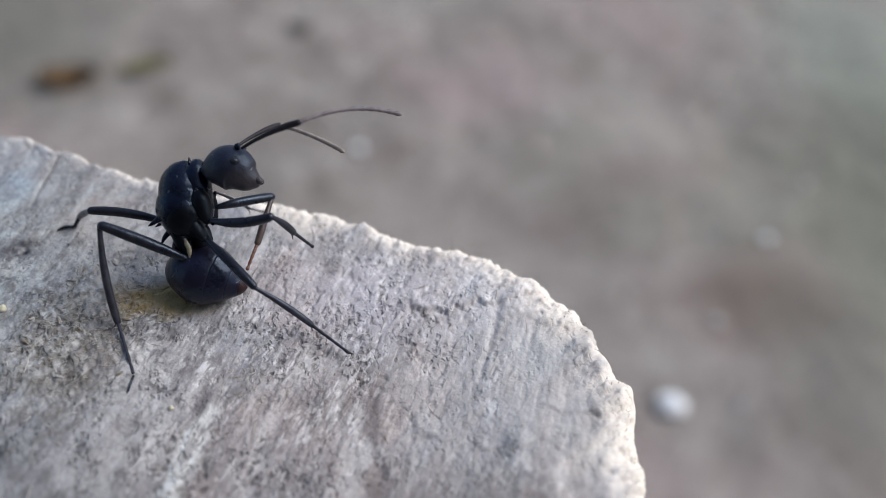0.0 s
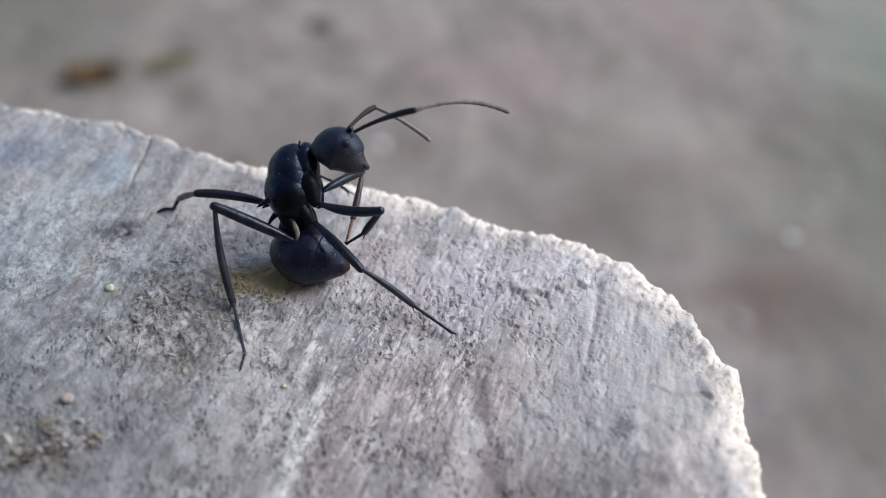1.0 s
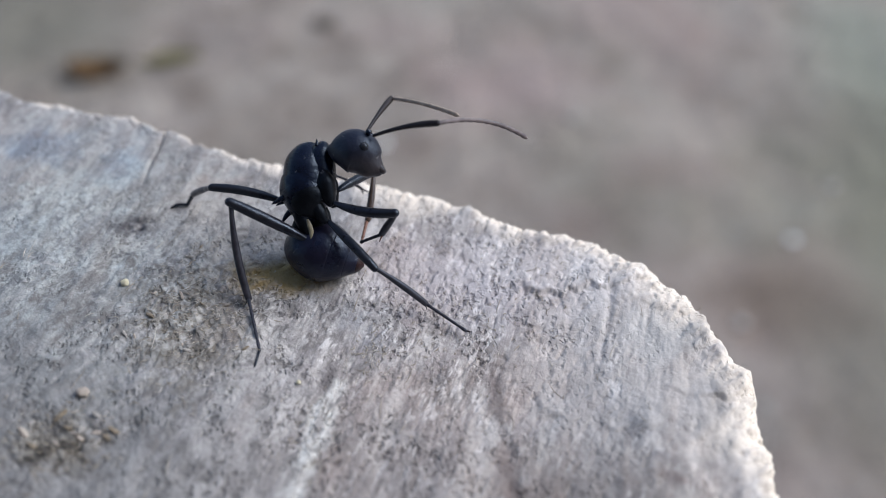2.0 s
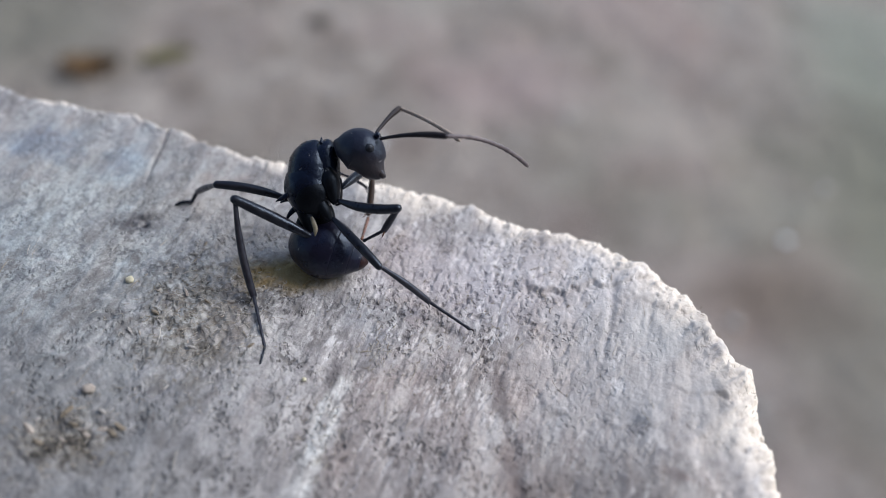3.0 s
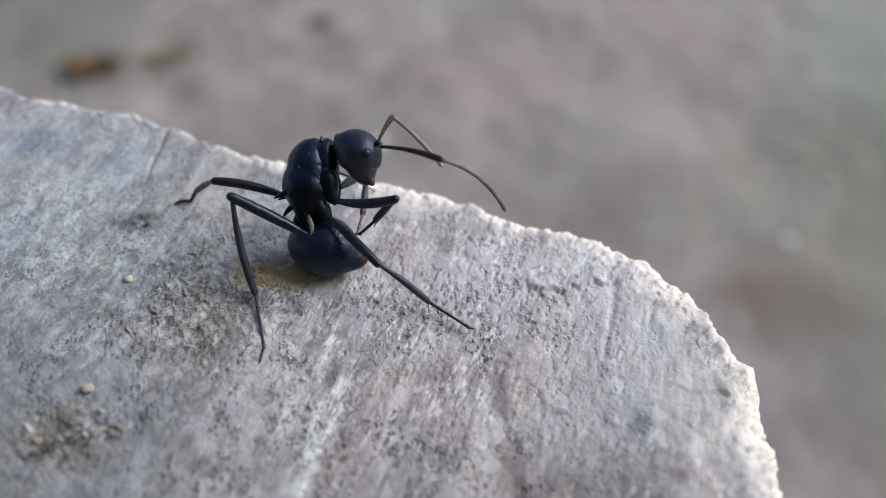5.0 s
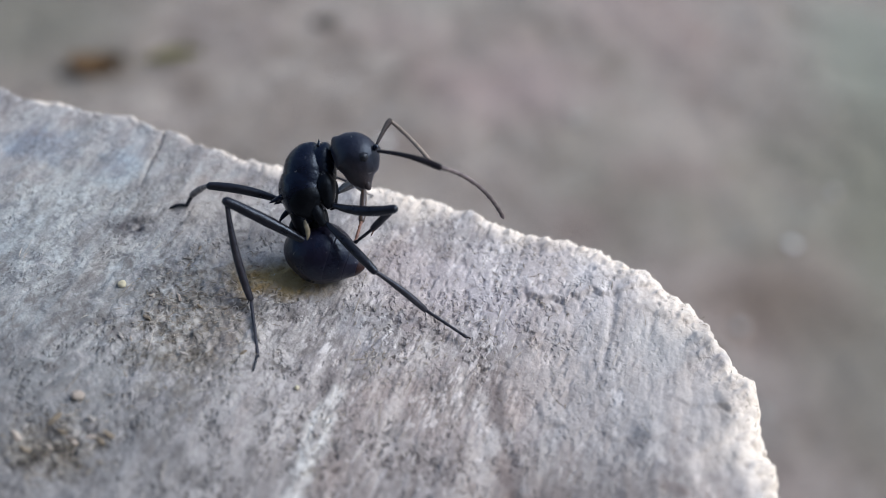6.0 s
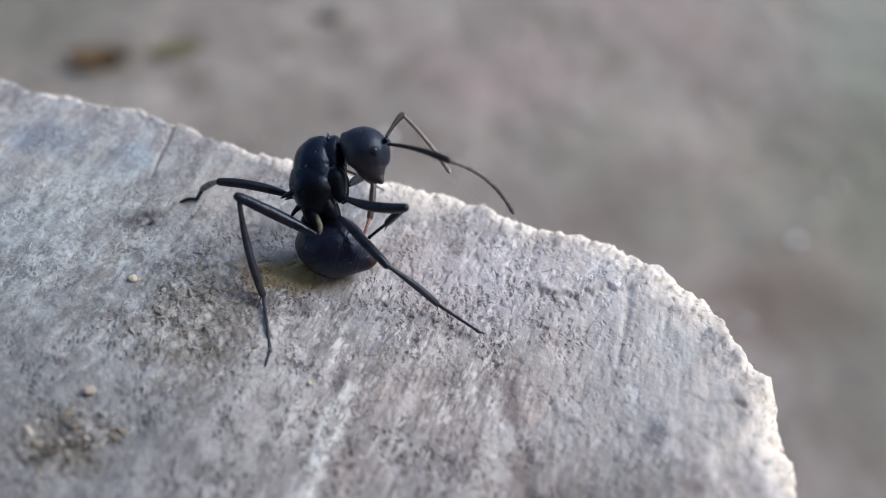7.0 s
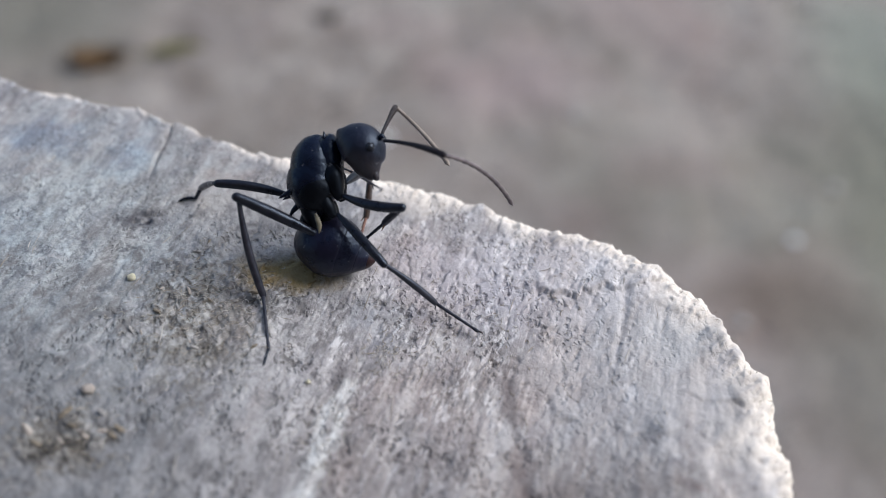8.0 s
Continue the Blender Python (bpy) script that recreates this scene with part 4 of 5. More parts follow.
    cuts = [(0, 42), (40, 53), (51, 62), (60, len(prof))]
    g = None
    for i, (a, b) in enumerate(cuts):
        s = prof[a:b].copy()
        s[:, 2] *= 1 - 0.012 * i
        s[-1, 2] *= 0.97
        me = rings("tergite", np.c_[s[:, :2], np.zeros(len(s))], s[:, 2].clip(0.01), s[:, 2].clip(0.01) * 0.93, BROWN if i == 3 else GASTER, 32)
        if g is None:
            g = p["gaster"] = part("gaster", me, ant, "swollen glossy blue-black gaster")
        else:
            part("tergite", me, g, "reddish brown tip plate" if i == 3 else "")
    # antennae
    for side in "rl":
        s = p["antenna_" + side] = part("antenna", limb("scape", 3.25, [0.075, 0.085, 0.10, 0.125, 0.15, 0.14], SCAPE, 0.12), ant, "bent black antenna")
        n = 66
        z = np.linspace(0, 4.95, n)
        bead = 0.092 + 0.014 * (z / 4.95) - 0.012 * np.cos(z / 4.95 * 11 * 2 * np.pi)
        bead[-3:] *= (0.85, 0.6, 0.2)
        line = np.c_[(0.42 if side == "r" else 0.12) * 4 * (z / 4.95) * (1 - z / 4.95) , 0 * z, z]
        p["funiculus_" + side] = part("funiculus", rings("funiculus", line, bead, bead, GREY_BROWN if side == "r" else LIT_BROWN, 10), s, "brown beaded antenna end")
    # legs
    for key, name, femur, tibia, tarsus, claw, fat in (
            ("RH", "hind_leg", 3.80, 4.52, 2.80, 0.97, 1.0), ("LH", "hind_leg", 3.46, 3.22, 0.66, 0.82, 0.92), ("RM", "mid_leg", 3.18, 3.15, 2.31, 0, 0.88),
            ("LM", "mid_leg", 1.30, 2.36, 1.99, 0, 0.45), ("RF", "fore_leg", 3.02, 1.82, 1.5, 0, 0.95), ("LF", "fore_leg", 2.82, 2.46, 1.42, 0, 0.95)):
        bow = {"RF": -0.17, "LH": 0.15}.get(key, 0.03)
        f = p[key] = part(name, limb("femur", femur, [r * fat for r in ((0.16, 0.21, 0.245, 0.26, 0.255, 0.24, 0.205) if key == "RH" else (0.12, 0.18, 0.225, 0.24, 0.24, 0.23, 0.20))], LEG, bow, 14), ant)
        shin = limb("tibia", tibia, [r * fat for r in (0.11, 0.12, 0.15, 0.175, 0.182, 0.178, 0.160)], SHIN_TAN if key == "LF" else SHIN, -0.14 if key == "RH" else 0.06)
        t = p[key + "_TIBIA"] = part("tibia", shin, f)
        # pale joint skin between the trochanter and the thigh
        where = 0.93 if key == "RH" else 0.42
        ring = limb("joint", 0.07, [0.215 * fat, 0.222 * fat, 0.215 * fat] if key == "RH" else [0.165 * fat] * 3, JOINT, 0, 14)
        ring.transform(pose(bow * 4 * where / femur * (1 - where / femur) * MM, 0, where * MM))
        part("joint", ring, f, "greyish joint skin of the leg")
        n = 41
        z = np.linspace(0, tarsus, n)
        r = (0.074 - 0.016 * z / tarsus + 0.016 * np.abs(np.sin(z / tarsus * 5 * np.pi))) * fat ** 0.5 * (1.35 if key == "LH" else 1.0)
        if not claw:
            r[-5:] *= (1.1, 1.3, 1.35, 1.1, 0.5)
        p[key + "_TARSUS"] = part("tarsus", rings("tarsus", np.c_[0 * z, 0 * z, z], r, r, RUST if key == "LF" else SHIN, 10), f, "thin jointed foot")
        fore = name == "fore_leg"
        spur = limb("spur", 0.5 if fore else 0.34, [0.05, 0.045, 0.035, 0.01] if fore else [0.04, 0.036, 0.026, 0.008], RUST if fore else SHIN, 0.04, 8)
        spur.transform(pose(-0.06 * MM, 0, (tibia - (0.25 if fore else 0.10)) * MM, 0, -28, 0))
        p[key + "_SPUR"] = part("spur", spur, f, "reddish brown cleaning spur" if fore else "small dark spur at the ankle")
        for turn in (24, -24) if key == "RM" else ():
            nail = limb("claw", 0.24, [0.03, 0.03, 0.022, 0.008], BROWN, 0.05, 8)
            nail.transform(pose(0, 0, (tarsus - 0.04) * MM, turn, 0, 0))
            part("claw", nail, p[key + "_TARSUS"], "tiny brown claw")
        if claw:
            p[key + "_CLAW"] = part("tarsus_tip", limb("tarsus_tip", claw, [q * (1.45 if key == "LH" else 1.0) for q in (0.055, 0.05, 0.055, 0.05, 0.03)], LEG, 0.08, 10), f)
        p[key + "_LENGTHS"] = (femur, tibia, tarsus, claw)
    return ant, p


ANT, PARTS = build_ant()


# ---- what moves: the ant ----
def point(row):
    return Vector(row[1:4]) * MM


def at_time(rows, t):
    """The place of a joint at t, on a straight line between its rows."""
    for a, b in zip(rows, rows[1:]):
        if a[0] <= t <= b[0]:
            return point(a).lerp(point(b), (t - a[0]) / (b[0] - a[0]))
    return point(rows[-1])


def aim(p, q):
    """A limb's pose from joint to joint, bowed upwards in the ant's profile plane."""
    z = (q - p).normalized()
    up = TILT.to_3x3() @ Vector((0.35, 1, 0.15))
    x = (up - z * up.dot(z)).normalized()
    m = Matrix((x, z.cross(x), z)).transposed().to_4x4()
    return Matrix.Translation(p) @ m


def chain(thigh, rest, joints, spur=None):
    """Key a limb and the parts under it through its joints' rows."""
    times = sorted({r[0] for rows in joints for r in rows})
    poses = [[aim(at_time(a, t), at_time(b, t)) for a, b in zip(joints, joints[1:])] for t in times]
    walk(thigh, [(t, m[0]) for t, m in zip(times, poses)])
    for i, ob in enumerate(rest, 1):
        walk(ob, [(t, m[0].inverted() @ m[i]) for t, m in zip(times, poses)])
    if spur:
        walk(spur, [(t, m[0].inverted() @ m[1]) for t, m in zip(times, poses)])


def swayed(ob, rows):
    walk(ob, [(r[0], Matrix.Translation(point(r)) @ TILT @ pose(0, 0, 0, 0, 0, -r[4] if len(r) > 4 else 0)) for r in rows])


def motions():
    MESOSOMA = [(0, -0.77, 2.15, 3.71, -5.50), (0.5, -0.80, 2.14, 3.70, -5.70), (1, -0.72, 2.11, 3.67, -3.60), (1.5, -0.73, 2.05, 3.63, -2.20), (3, -0.79,
        2.07, 3.64, -1.90), (3.5, -0.85, 2.04, 3.61, -0.00), (4, -0.89, 2.04, 3.62, -0.10), (4.5, -0.86, 2.06, 3.63, 0.20), (6, -0.82, 2.12, 3.68,
        0.50), (6.5, -0.83, 2.11, 3.68, -0.50), (7, -0.88, 2.10, 3.66, -1.40), (7.5, -0.88, 2.11, 3.67, -3.30), (8, -0.93, 2.11, 3.67, -3.40)]
    GASTER = [(0, 0.05, 0.35, 1.19), (0.5, 0.03, 0.37, 1.21), (1, 0.01, 0.37, 1.21), (1.5, -0.00, 0.37, 1.21), (3, -0.04, 0.40, 1.23), (3.5, -0.06, 0.40,
        1.23), (4, -0.06, 0.41, 1.24), (4.5, -0.05, 0.41, 1.24), (6, -0.02, 0.43, 1.26), (6.5, -0.00, 0.43, 1.26), (7, -0.03, 0.44, 1.27), (7.5,
        -0.02, 0.45, 1.27), (8, -0.03, 0.44, 1.27)]
    HEAD = [(0, 1.38, 3.19, 5.39, -27.00), (0.5, 1.32, 3.19, 5.38, -24.40), (1, 1.39, 3.18, 5.38, -19.50), (1.5, 1.46, 3.04, 5.26, -20.30), (3, 1.43,
        2.99, 5.22, -4.40), (3.5, 1.39, 2.88, 5.13, 0.00), (4, 1.29, 2.86, 5.11, 5.50), (4.5, 1.36, 2.85, 5.10, 11.40), (6, 1.35, 2.95, 5.18, 14.50),
        (6.5, 1.33, 2.92, 5.16, 13.70), (7, 1.25, 2.91, 5.15, 10.90), (7.5, 1.17, 2.99, 5.21, 7.00), (8, 1.11, 3.00, 5.22, 11.10)]
    ANT_R_BASE = [(0, 2.00, 3.43, 6.39), (0.5, 1.98, 3.42, 6.36), (1, 2.12, 3.36, 6.31), (1.5, 2.18, 3.24, 6.20), (3, 2.31, 3.01, 6.03), (3.5, 2.31, 2.85,
        5.90), (4, 2.25, 2.76, 5.82), (4.5, 2.36, 2.67, 5.75), (6, 2.36, 2.74, 5.80), (6.5, 2.33, 2.72, 5.79), (7, 2.24, 2.75, 5.80), (7.5, 2.14,
        2.88, 5.92), (8, 2.11, 2.83, 5.87)]
    ANT_R_SCAPE = [(0, 4.70, 3.27, 8.20), (0.5, 4.67, 3.05, 8.15), (1, 4.79, 2.92, 8.11), (1.5, 4.95, 2.75, 7.83), (3, 5.18, 2.13, 7.28), (3.5, 5.17,
        1.69, 6.90), (4, 5.18, 1.57, 6.60), (4.5, 5.09, 1.19, 6.70), (6, 5.15, 1.26, 6.59), (6.5, 5.02, 1.10, 6.61), (7, 4.90, 1.11, 6.72), (7.5,
        5.01, 1.52, 6.61), (8, 4.77, 1.25, 6.85)]
    ANT_R_TIP = [(0, 8.84, 5.66, 6.91), (0.5, 8.73, 5.53, 6.79), (1, 8.96, 5.05, 6.52), (1.5, 9.08, 4.76, 5.98), (3, 9.11, 3.48, 4.60), (3.5, 8.73, 2.83,
        3.65), (4, 8.37, 2.56, 2.94), (4.5, 8.29, 1.96, 3.00), (6, 8.24, 2.14, 2.82), (6.5, 8.15, 2.00, 2.88), (7, 8.05, 1.90, 2.98), (7.5, 8.23,
        2.49, 2.98), (8, 8.03, 2.18, 3.25)]
    ANT_L_BASE = [(0, 1.58, 4.36, 5.71), (0.5, 1.56, 4.35, 5.69), (1, 1.72, 4.32, 5.68), (1.5, 1.76, 4.19, 5.56), (3, 2.01, 4.04, 5.45), (3.5, 2.04, 3.90,
        5.33), (4, 2.03, 3.83, 5.27), (4.5, 2.18, 3.76, 5.21), (6, 2.21, 3.83, 5.27), (6.5, 2.17, 3.81, 5.25), (7, 2.05, 3.83, 5.26), (7.5, 1.92,
        3.95, 5.36), (8, 1.92, 3.91, 5.33)]
    ANT_L_SCAPE = [(0, 2.80, 7.14, 4.56), (0.5, 2.43, 7.20, 4.38), (1, 2.56, 7.24, 4.53), (1.5, 2.53, 7.32, 5.13), (3, 2.82, 7.03, 4.47), (3.5, 2.67,
        6.89, 4.22), (4, 2.54, 6.87, 4.25), (4.5, 2.61, 6.77, 4.07), (6, 2.47, 6.83, 4.04), (6.5, 2.47, 6.81, 4.04), (7, 2.49, 6.80, 4.03), (7.5,
        2.35, 6.98, 4.26), (8, 2.21, 6.97, 4.28)]
    ANT_L_TIP = [(0, 6.38, 4.02, 5.95), (0.5, 5.75, 3.78, 5.74), (1, 5.47, 3.49, 5.93), (1.5, 5.89, 4.19, 6.98), (3, 5.84, 3.39, 5.93), (3.5, 5.26, 2.81,
        5.30), (4, 5.18, 2.84, 5.37), (4.5, 5.20, 2.62, 4.83), (6, 4.95, 2.67, 5.09), (6.5, 4.92, 2.58, 4.87), (7, 5.01, 2.58, 4.56), (7.5, 5.16,
        2.94, 4.76), (8, 5.01, 2.91, 4.68)]
    RF_HIP = [(0, 0.67, 1.35, 3.87), (0.1, 0.66, 1.35, 3.87), (0.2, 0.66, 1.35, 3.86), (0.5, 0.64, 1.36, 3.86), (1, 0.71, 1.29, 3.78), (1.5, 0.68, 1.22,
        3.71), (3, 0.63, 1.22, 3.75), (3.5, 0.54, 1.16, 3.68), (3.9, 0.51, 1.16, 3.69), (4, 0.50, 1.16, 3.69), (4.1, 0.50, 1.16, 3.69), (4.5, 0.53,
        1.17, 3.69), (6, 0.57, 1.24, 3.74), (6.5, 0.57, 1.26, 3.77), (7, 0.54, 1.27, 3.77), (7.5, 0.56, 1.32, 3.82), (8, 0.51, 1.33, 3.82)]
    RF_KNEE = [(0, 3.51, 0.97, 4.79), (0.1, 3.67, 1.58, 3.36), (0.2, 3.69, 1.58, 3.36), (0.5, 3.67, 0.92, 3.88), (1, 3.59, 0.54, 4.41), (1.5, 3.58, 0.45,
        4.23), (3, 3.40, 0.31, 4.56), (3.5, 3.32, 0.70, 4.74), (3.9, 3.30, 0.74, 4.71), (4, 2.82, 0.61, 5.41), (4.1, 3.25, 0.62, 4.78), (4.5, 3.26,
        0.56, 4.78), (6, 3.38, 0.54, 4.63), (6.5, 3.37, 0.39, 4.55), (7, 3.30, 0.30, 4.58), (7.5, 3.29, 0.25, 4.63), (8, 3.25, 0.26, 4.57)]
    RF_ANK = [(0, 4.24, 1.48, 3.22), (0.1, 2.65, 1.51, 1.88), (0.2, 2.71, 1.44, 1.86), (0.5, 2.76, 1.11, 2.34), (1, 2.74, 0.58, 2.82), (1.5, 2.86, 0.58,
        2.59), (3, 2.73, 0.42, 2.89), (3.5, 2.32, 0.62, 3.24), (3.9, 2.36, 0.66, 3.17), (4, 2.78, 1.01, 3.66), (4.1, 2.35, 0.65, 3.22), (4.5, 2.33,
        0.60, 3.24), (6, 2.38, 0.61, 3.13), (6.5, 2.34, 0.53, 3.09), (7, 2.43, 0.68, 3.05), (7.5, 2.37, 0.57, 3.11), (8, 2.38, 0.63, 3.04)]
    RF_TIP = [(0, 5.00, 1.73, 1.95), (0.1, 1.91, 1.50, 0.57), (0.2, 1.84, 1.61, 0.65), (0.5, 1.80, 1.30, 1.20), (1, 1.81, 0.81, 1.67), (1.5, 1.86, 0.90,
        1.52), (3, 1.74, 0.62, 1.78), (3.5, 1.69, 0.55, 1.88), (3.9, 1.84, 0.73, 1.77), (4, 2.79, 0.38, 2.30), (4.1, 1.65, 0.64, 1.89), (4.5, 1.52,
        0.76, 1.99), (6, 1.53, 0.73, 1.90), (6.5, 1.60, 0.77, 1.80), (7, 1.57, 0.74, 1.82), (7.5, 1.57, 0.78, 1.86), (8, 1.55, 0.70, 1.80)]
    LF_HIP = [(0, 0.59, 2.49, 3.51), (0.1, 0.59, 2.49, 3.51), (0.2, 0.58, 2.49, 3.51), (0.5, 0.56, 2.49, 3.50), (1, 0.64, 2.43, 3.44), (1.5, 0.63, 2.36,
        3.36), (3, 0.58, 2.37, 3.40), (3.5, 0.52, 2.31, 3.34), (3.9, 0.48, 2.31, 3.34), (4, 0.47, 2.31, 3.35), (4.1, 0.48, 2.32, 3.35), (4.5, 0.51,
        2.32, 3.35), (6, 0.55, 2.39, 3.40), (6.5, 0.53, 2.41, 3.42), (7, 0.48, 2.41, 3.41), (7.5, 0.48, 2.46, 3.46), (8, 0.42, 2.46, 3.46)]
    LF_KNEE = [(0, 2.75, 4.09, 2.73), (0.1, 2.57, 4.22, 2.55), (0.2, 2.54, 4.32, 2.71), (0.5, 2.28, 4.51, 2.63), (1, 2.20, 4.64, 2.71), (1.5, 2.14, 4.55,
        2.51), (3, 1.71, 4.83, 2.67), (3.5, 1.58, 4.72, 2.38), (3.9, 1.51, 4.69, 2.29), (4, 1.40, 4.69, 2.19), (4.1, 1.44, 4.70, 2.23), (4.5, 1.44,
        4.70, 2.20), (6, 1.44, 4.71, 2.11), (6.5, 1.25, 4.76, 2.07), (7, 1.35, 4.78, 2.19), (7.5, 1.39, 4.84, 2.30), (8, 1.19, 4.85, 2.21)]
    LF_ANK = [(0, 2.34, 1.90, 1.84), (0.1, 2.59, 1.82, 2.45), (0.2, 2.50, 1.95, 2.38), (0.5, 2.10, 2.31, 1.71), (1, 1.94, 2.51, 1.64), (1.5, 1.93, 2.45,
        1.38), (3, 1.71, 2.87, 0.93), (3.5, 1.48, 2.91, 0.79), (3.9, 1.55, 2.42, 1.52), (4, 1.60, 2.31, 1.96), (4.1, 1.58, 2.35, 1.76), (4.5, 1.53,
        2.34, 1.75), (6, 1.62, 2.36, 1.64), (6.5, 1.48, 2.48, 1.34), (7, 1.40, 2.65, 1.08), (7.5, 1.35, 2.99, 0.70), (8, 1.23, 3.01, 0.60)]
    LF_TIP = [(0, 2.03, 0.62, 1.38), (0.1, 2.25, 0.60, 1.85), (0.2, 2.10, 0.80, 1.68), (0.5, 1.91, 0.93, 1.58), (1, 1.73, 1.20, 1.19), (1.5, 1.83, 1.05,
        1.34), (3, 1.54, 1.49, 0.81), (3.5, 1.37, 1.52, 0.70), (3.9, 1.49, 1.05, 1.24), (4, 1.49, 1.20, 1.05), (4.1, 1.50, 0.98, 1.48), (4.5, 1.41,
        0.95, 1.76), (6, 1.49, 0.97, 1.61), (6.5, 1.34, 1.10, 1.50), (7, 1.24, 1.26, 1.23), (7.5, 1.18, 1.61, 0.82), (8, 1.14, 1.62, 0.74)]
    RH_HIP = [(0, -0.47, 0.27, 2.41), (0.5, -0.49, 0.25, 2.41), (1, -0.47, 0.22, 2.37), (1.5, -0.54, 0.16, 2.32), (3, -0.57, 0.18, 2.34), (3.5, -0.71,
        0.14, 2.30), (4, -0.74, 0.14, 2.31), (4.5, -0.73, 0.16, 2.32), (6, -0.68, 0.22, 2.37), (6.5, -0.65, 0.22, 2.37), (7, -0.66, 0.20, 2.37),
        (7.5, -0.59, 0.22, 2.38), (8, -0.64, 0.22, 2.39)]
    RM_HIP = [(0, 0.45, 0.85, 3.18), (0.5, 0.43, 0.84, 3.17), (1, 0.47, 0.79, 3.11), (1.5, 0.43, 0.72, 3.04), (3, 0.38, 0.73, 3.08), (3.5, 0.28, 0.68,
        3.02), (4, 0.23, 0.68, 3.03), (4.5, 0.26, 0.69, 3.04), (6, 0.30, 0.75, 3.08), (6.5, 0.32, 0.77, 3.10), (7, 0.29, 0.77, 3.10), (7.5, 0.34,
        0.81, 3.14), (8, 0.29, 0.81, 3.14)]
    LH_HIP = [(0, -1.91, 2.42, 2.34), (0.5, -1.95, 2.39, 2.33), (1, -1.90, 2.39, 2.33), (1.5, -1.94, 2.35, 2.31), (3, -1.96, 2.37, 2.30), (3.5, -2.05,
        2.37, 2.31), (4, -2.10, 2.37, 2.31), (4.5, -2.06, 2.39, 2.33), (6, -2.03, 2.44, 2.37), (6.5, -2.03, 2.42, 2.36), (7, -2.07, 2.38, 2.33), (7.5,
        -2.04, 2.37, 2.32), (8, -2.10, 2.37, 2.31)]
    LM_HIP = [(0, -0.10, 2.65, 2.58), (0.5, -0.14, 2.64, 2.57), (1, -0.08, 2.60, 2.52), (1.5, -0.11, 2.53, 2.47), (3, -0.14, 2.55, 2.49), (3.5, -0.22,
        2.50, 2.45), (4, -0.27, 2.51, 2.45), (4.5, -0.23, 2.52, 2.46), (6, -0.20, 2.58, 2.51), (6.5, -0.20, 2.58, 2.52), (7, -0.24, 2.57, 2.51), (7.5,
        -0.23, 2.60, 2.53), (8, -0.28, 2.60, 2.53)]
    RH_KNEE = [(0, -3.91, 0.57, 4.08), (0.5, -3.87, 0.53, 4.04), (1, -3.75, 0.51, 4.03), (1.5, -3.73, 0.50, 4.02), (3, -3.83, 0.53, 4.04), (3.5, -3.81,
        0.53, 4.04), (4, -3.89, 0.52, 4.04), (4.5, -3.90, 0.54, 4.05), (6, -3.93, 0.60, 4.11), (6.5, -3.85, 0.58, 4.09), (7, -3.92, 0.54, 4.06), (7.5,
        -3.84, 0.47, 4.00), (8, -3.86, 0.48, 4.01)]
    RH_ANK = [(0, -3.38, -1.97, 0.42), (0.5, -3.17, -1.96, 0.44), (1, -3.03, -1.94, 0.46), (1.5, -3.00, -1.94, 0.46), (3, -2.99, -1.92, 0.47), (3.5,
        -2.99, -1.94, 0.46), (4, -2.99, -1.93, 0.47), (4.5, -2.92, -1.93, 0.47), (6, -2.81, -1.95, 0.45), (6.5, -2.81, -1.93, 0.47), (7, -2.80, -1.95,
        0.45), (7.5, -2.76, -1.92, 0.48), (8, -2.74, -1.93, 0.47)]
    RM_KNEE = [(0, 2.90, -1.15, 2.44), (0.5, 2.83, -1.16, 2.42), (1, 2.72, -1.15, 2.43), (1.5, 2.70, -1.21, 2.38), (3, 2.58, -1.18, 2.40), (3.5, 2.58,
        -1.21, 2.38), (4, 2.61, -1.20, 2.39), (4.5, 2.58, -1.18, 2.41), (6, 2.63, -1.17, 2.42), (6.5, 2.60, -1.17, 2.41), (7, 2.58, -1.15, 2.43),
        (7.5, 2.57, -1.16, 2.42), (8, 2.54, -1.15, 2.43)]
    RM_ANK = [(0, 5.16, -1.54, 0.47), (0.5, 5.12, -1.54, 0.46), (1, 5.06, -1.53, 0.47), (1.5, 5.03, -1.55, 0.45), (3, 5.01, -1.57, 0.43), (3.5, 4.98,
        -1.60, 0.41), (4, 4.97, -1.61, 0.40), (4.5, 4.96, -1.60, 0.41), (6, 4.97, -1.59, 0.41), (6.5, 4.98, -1.58, 0.42), (7, 4.96, -1.59, 0.42),
        (7.5, 5.00, -1.60, 0.41), (8, 4.97, -1.59, 0.42)]
    LH_KNEE = [(0, -5.24, 2.41, 2.85), (0.5, -5.29, 2.39, 2.83), (1, -5.20, 2.35, 2.80), (1.5, -5.26, 2.40, 2.84), (3, -5.29, 2.43, 2.87), (3.5, -5.41,
        2.46, 2.88), (4, -5.45, 2.45, 2.88), (4.5, -5.42, 2.51, 2.93), (6, -5.47, 2.52, 2.93), (6.5, -5.45, 2.48, 2.91), (7, -5.50, 2.44, 2.87), (7.5,
        -5.50, 2.36, 2.80), (8, -5.59, 2.34, 2.79)]
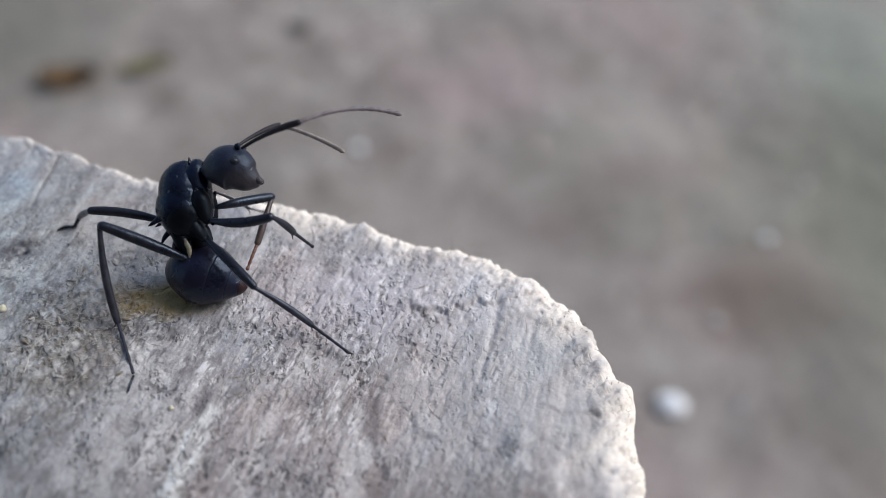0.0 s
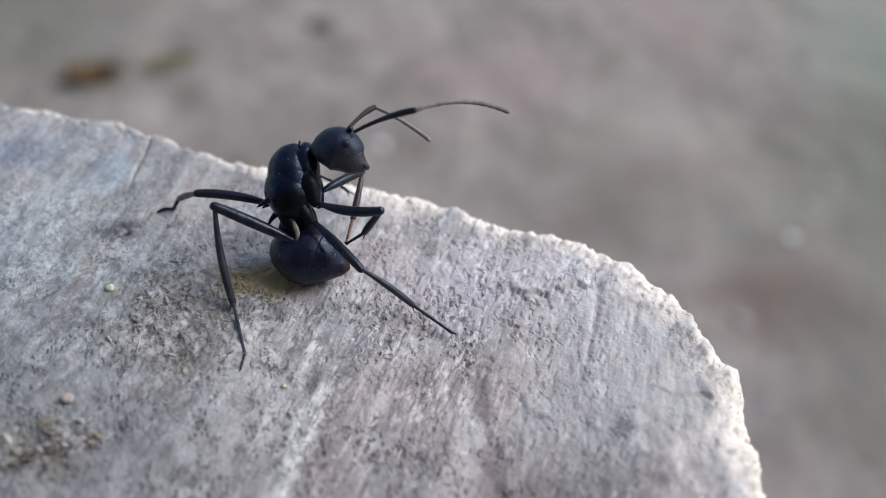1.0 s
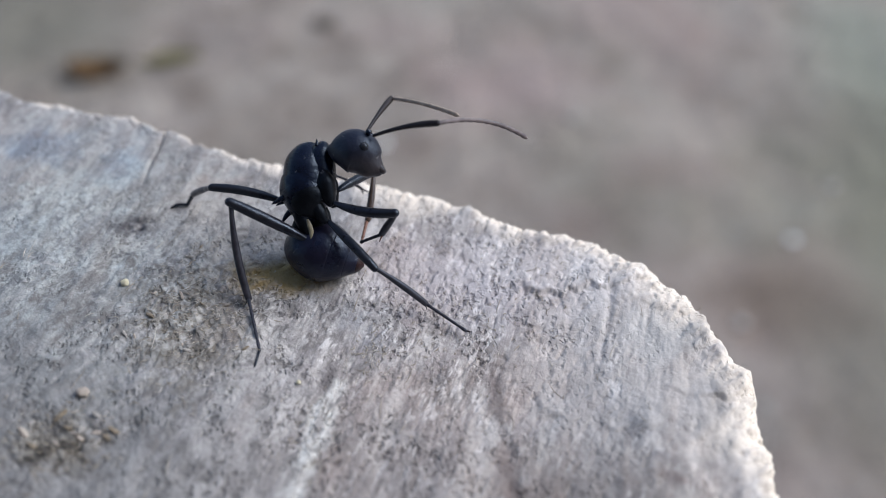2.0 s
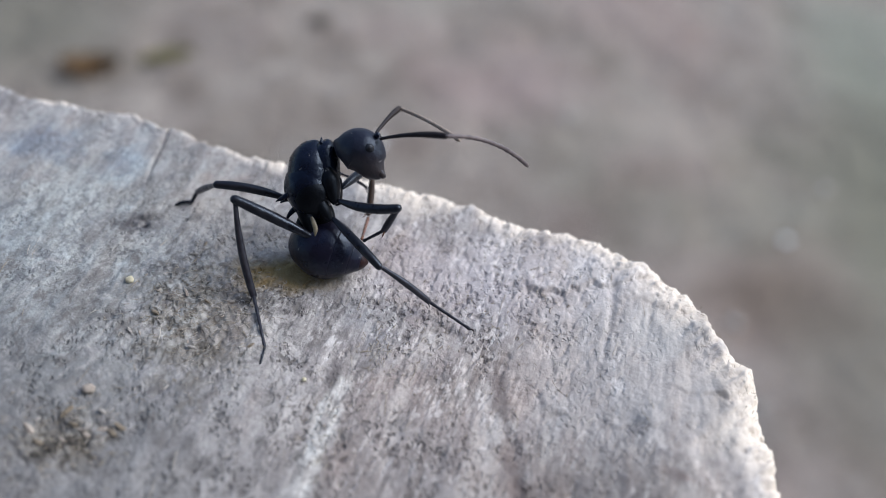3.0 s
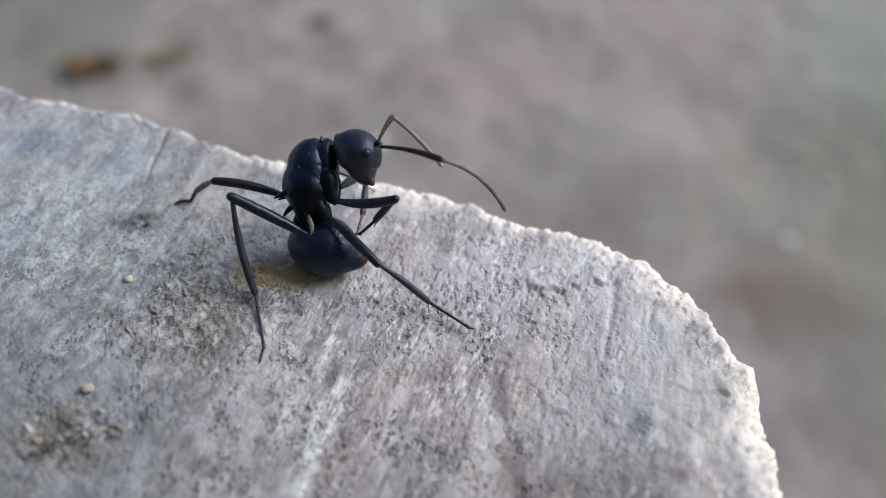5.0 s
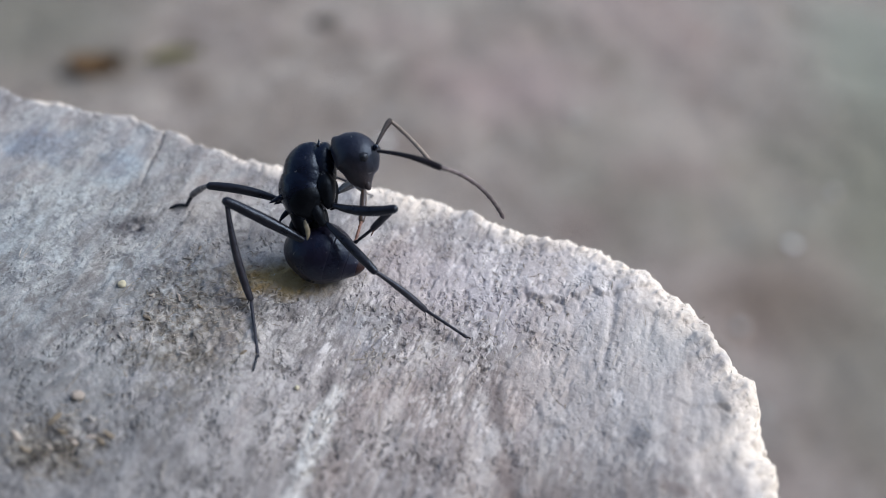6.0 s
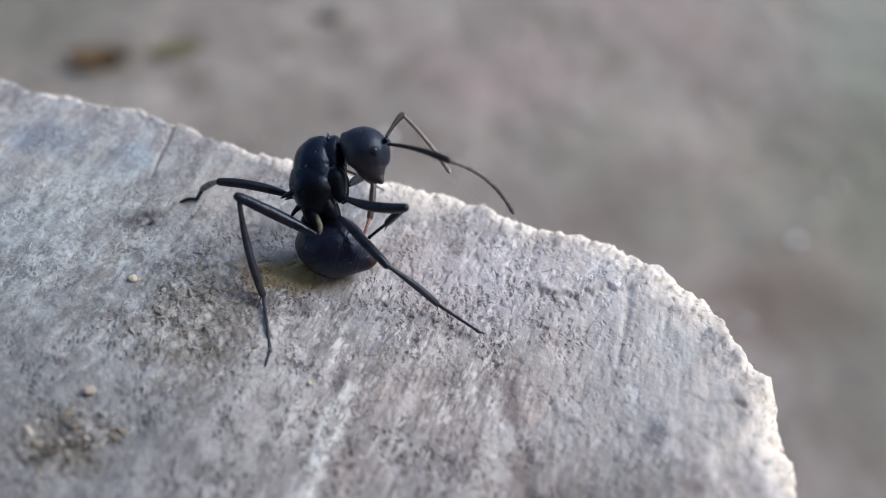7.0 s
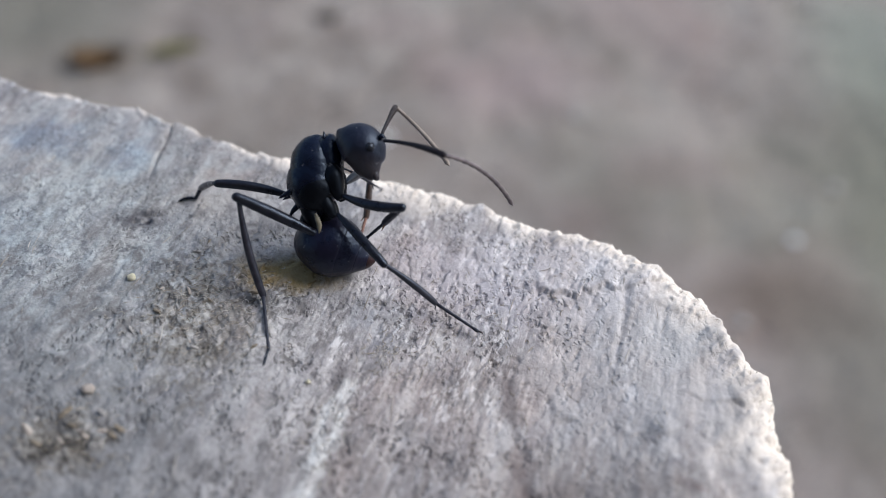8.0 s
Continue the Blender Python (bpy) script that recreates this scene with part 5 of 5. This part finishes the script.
    LM_KNEE = [(0, 0.33, 3.42, 3.50), (0.5, 0.29, 3.42, 3.48), (1, 0.39, 3.37, 3.43), (1.5, 0.39, 3.30, 3.36), (3, 0.35, 3.31, 3.39), (3.5, 0.31, 3.25,
        3.34), (4, 0.26, 3.26, 3.34), (4.5, 0.30, 3.26, 3.35), (6, 0.33, 3.33, 3.40), (6.5, 0.30, 3.35, 3.41), (7, 0.24, 3.34, 3.40), (7.5, 0.22,
        3.39, 3.44), (8, 0.16, 3.39, 3.44)]
    RH_FOOT = [(0, -1.99, -4.47, 0.15), (8, -1.99, -4.47, 0.15)]
    RH_TIP = [(0, -2.06, -5.43, 0.05), (8, -2.06, -5.43, 0.05)]
    RM_TIP = [(0, 7.01, -2.69, 0.05), (8, 7.01, -2.69, 0.05)]
    LH_ANK = [(0, -7.05, 3.96, 0.60), (8, -7.05, 3.96, 0.60)]
    LH_FOOT = [(0, -7.35, 3.68, 0.12), (8, -7.35, 3.68, 0.12)]
    LH_TIP = [(0, -8.13, 3.46, 0.05), (8, -8.13, 3.46, 0.05)]
    LM_ANK = [(0, 1.45, 4.26, 1.60), (8, 1.45, 4.26, 1.60)]
    LM_TIP = [(0, 1.74, 5.48, 0.05), (8, 1.74, 5.48, 0.05)]
    swayed(PARTS["mesosoma"], MESOSOMA)
    swayed(PARTS["gaster"], GASTER)
    swayed(PARTS["head"], HEAD)
    chain(PARTS["antenna_r"], [PARTS["funiculus_r"]], [ANT_R_BASE, ANT_R_SCAPE, ANT_R_TIP])
    chain(PARTS["antenna_l"], [PARTS["funiculus_l"]], [ANT_L_BASE, ANT_L_SCAPE, ANT_L_TIP])
    chain(PARTS["RH"], [PARTS["RH_TIBIA"], PARTS["RH_TARSUS"], PARTS["RH_CLAW"]], [RH_HIP, RH_KNEE, RH_ANK, RH_FOOT, RH_TIP], PARTS["RH_SPUR"])
    chain(PARTS["LH"], [PARTS["LH_TIBIA"], PARTS["LH_TARSUS"], PARTS["LH_CLAW"]], [LH_HIP, LH_KNEE, LH_ANK, LH_FOOT, LH_TIP], PARTS["LH_SPUR"])
    chain(PARTS["RM"], [PARTS["RM_TIBIA"], PARTS["RM_TARSUS"]], [RM_HIP, RM_KNEE, RM_ANK, RM_TIP], PARTS["RM_SPUR"])
    chain(PARTS["LM"], [PARTS["LM_TIBIA"], PARTS["LM_TARSUS"]], [LM_HIP, LM_KNEE, LM_ANK, LM_TIP], PARTS["LM_SPUR"])
    chain(PARTS["RF"], [PARTS["RF_TIBIA"], PARTS["RF_TARSUS"]], [RF_HIP, RF_KNEE, RF_ANK, RF_TIP], PARTS["RF_SPUR"])
    chain(PARTS["LF"], [PARTS["LF_TIBIA"], PARTS["LF_TARSUS"]], [LF_HIP, LF_KNEE, LF_ANK, LF_TIP], PARTS["LF_SPUR"])


motions()
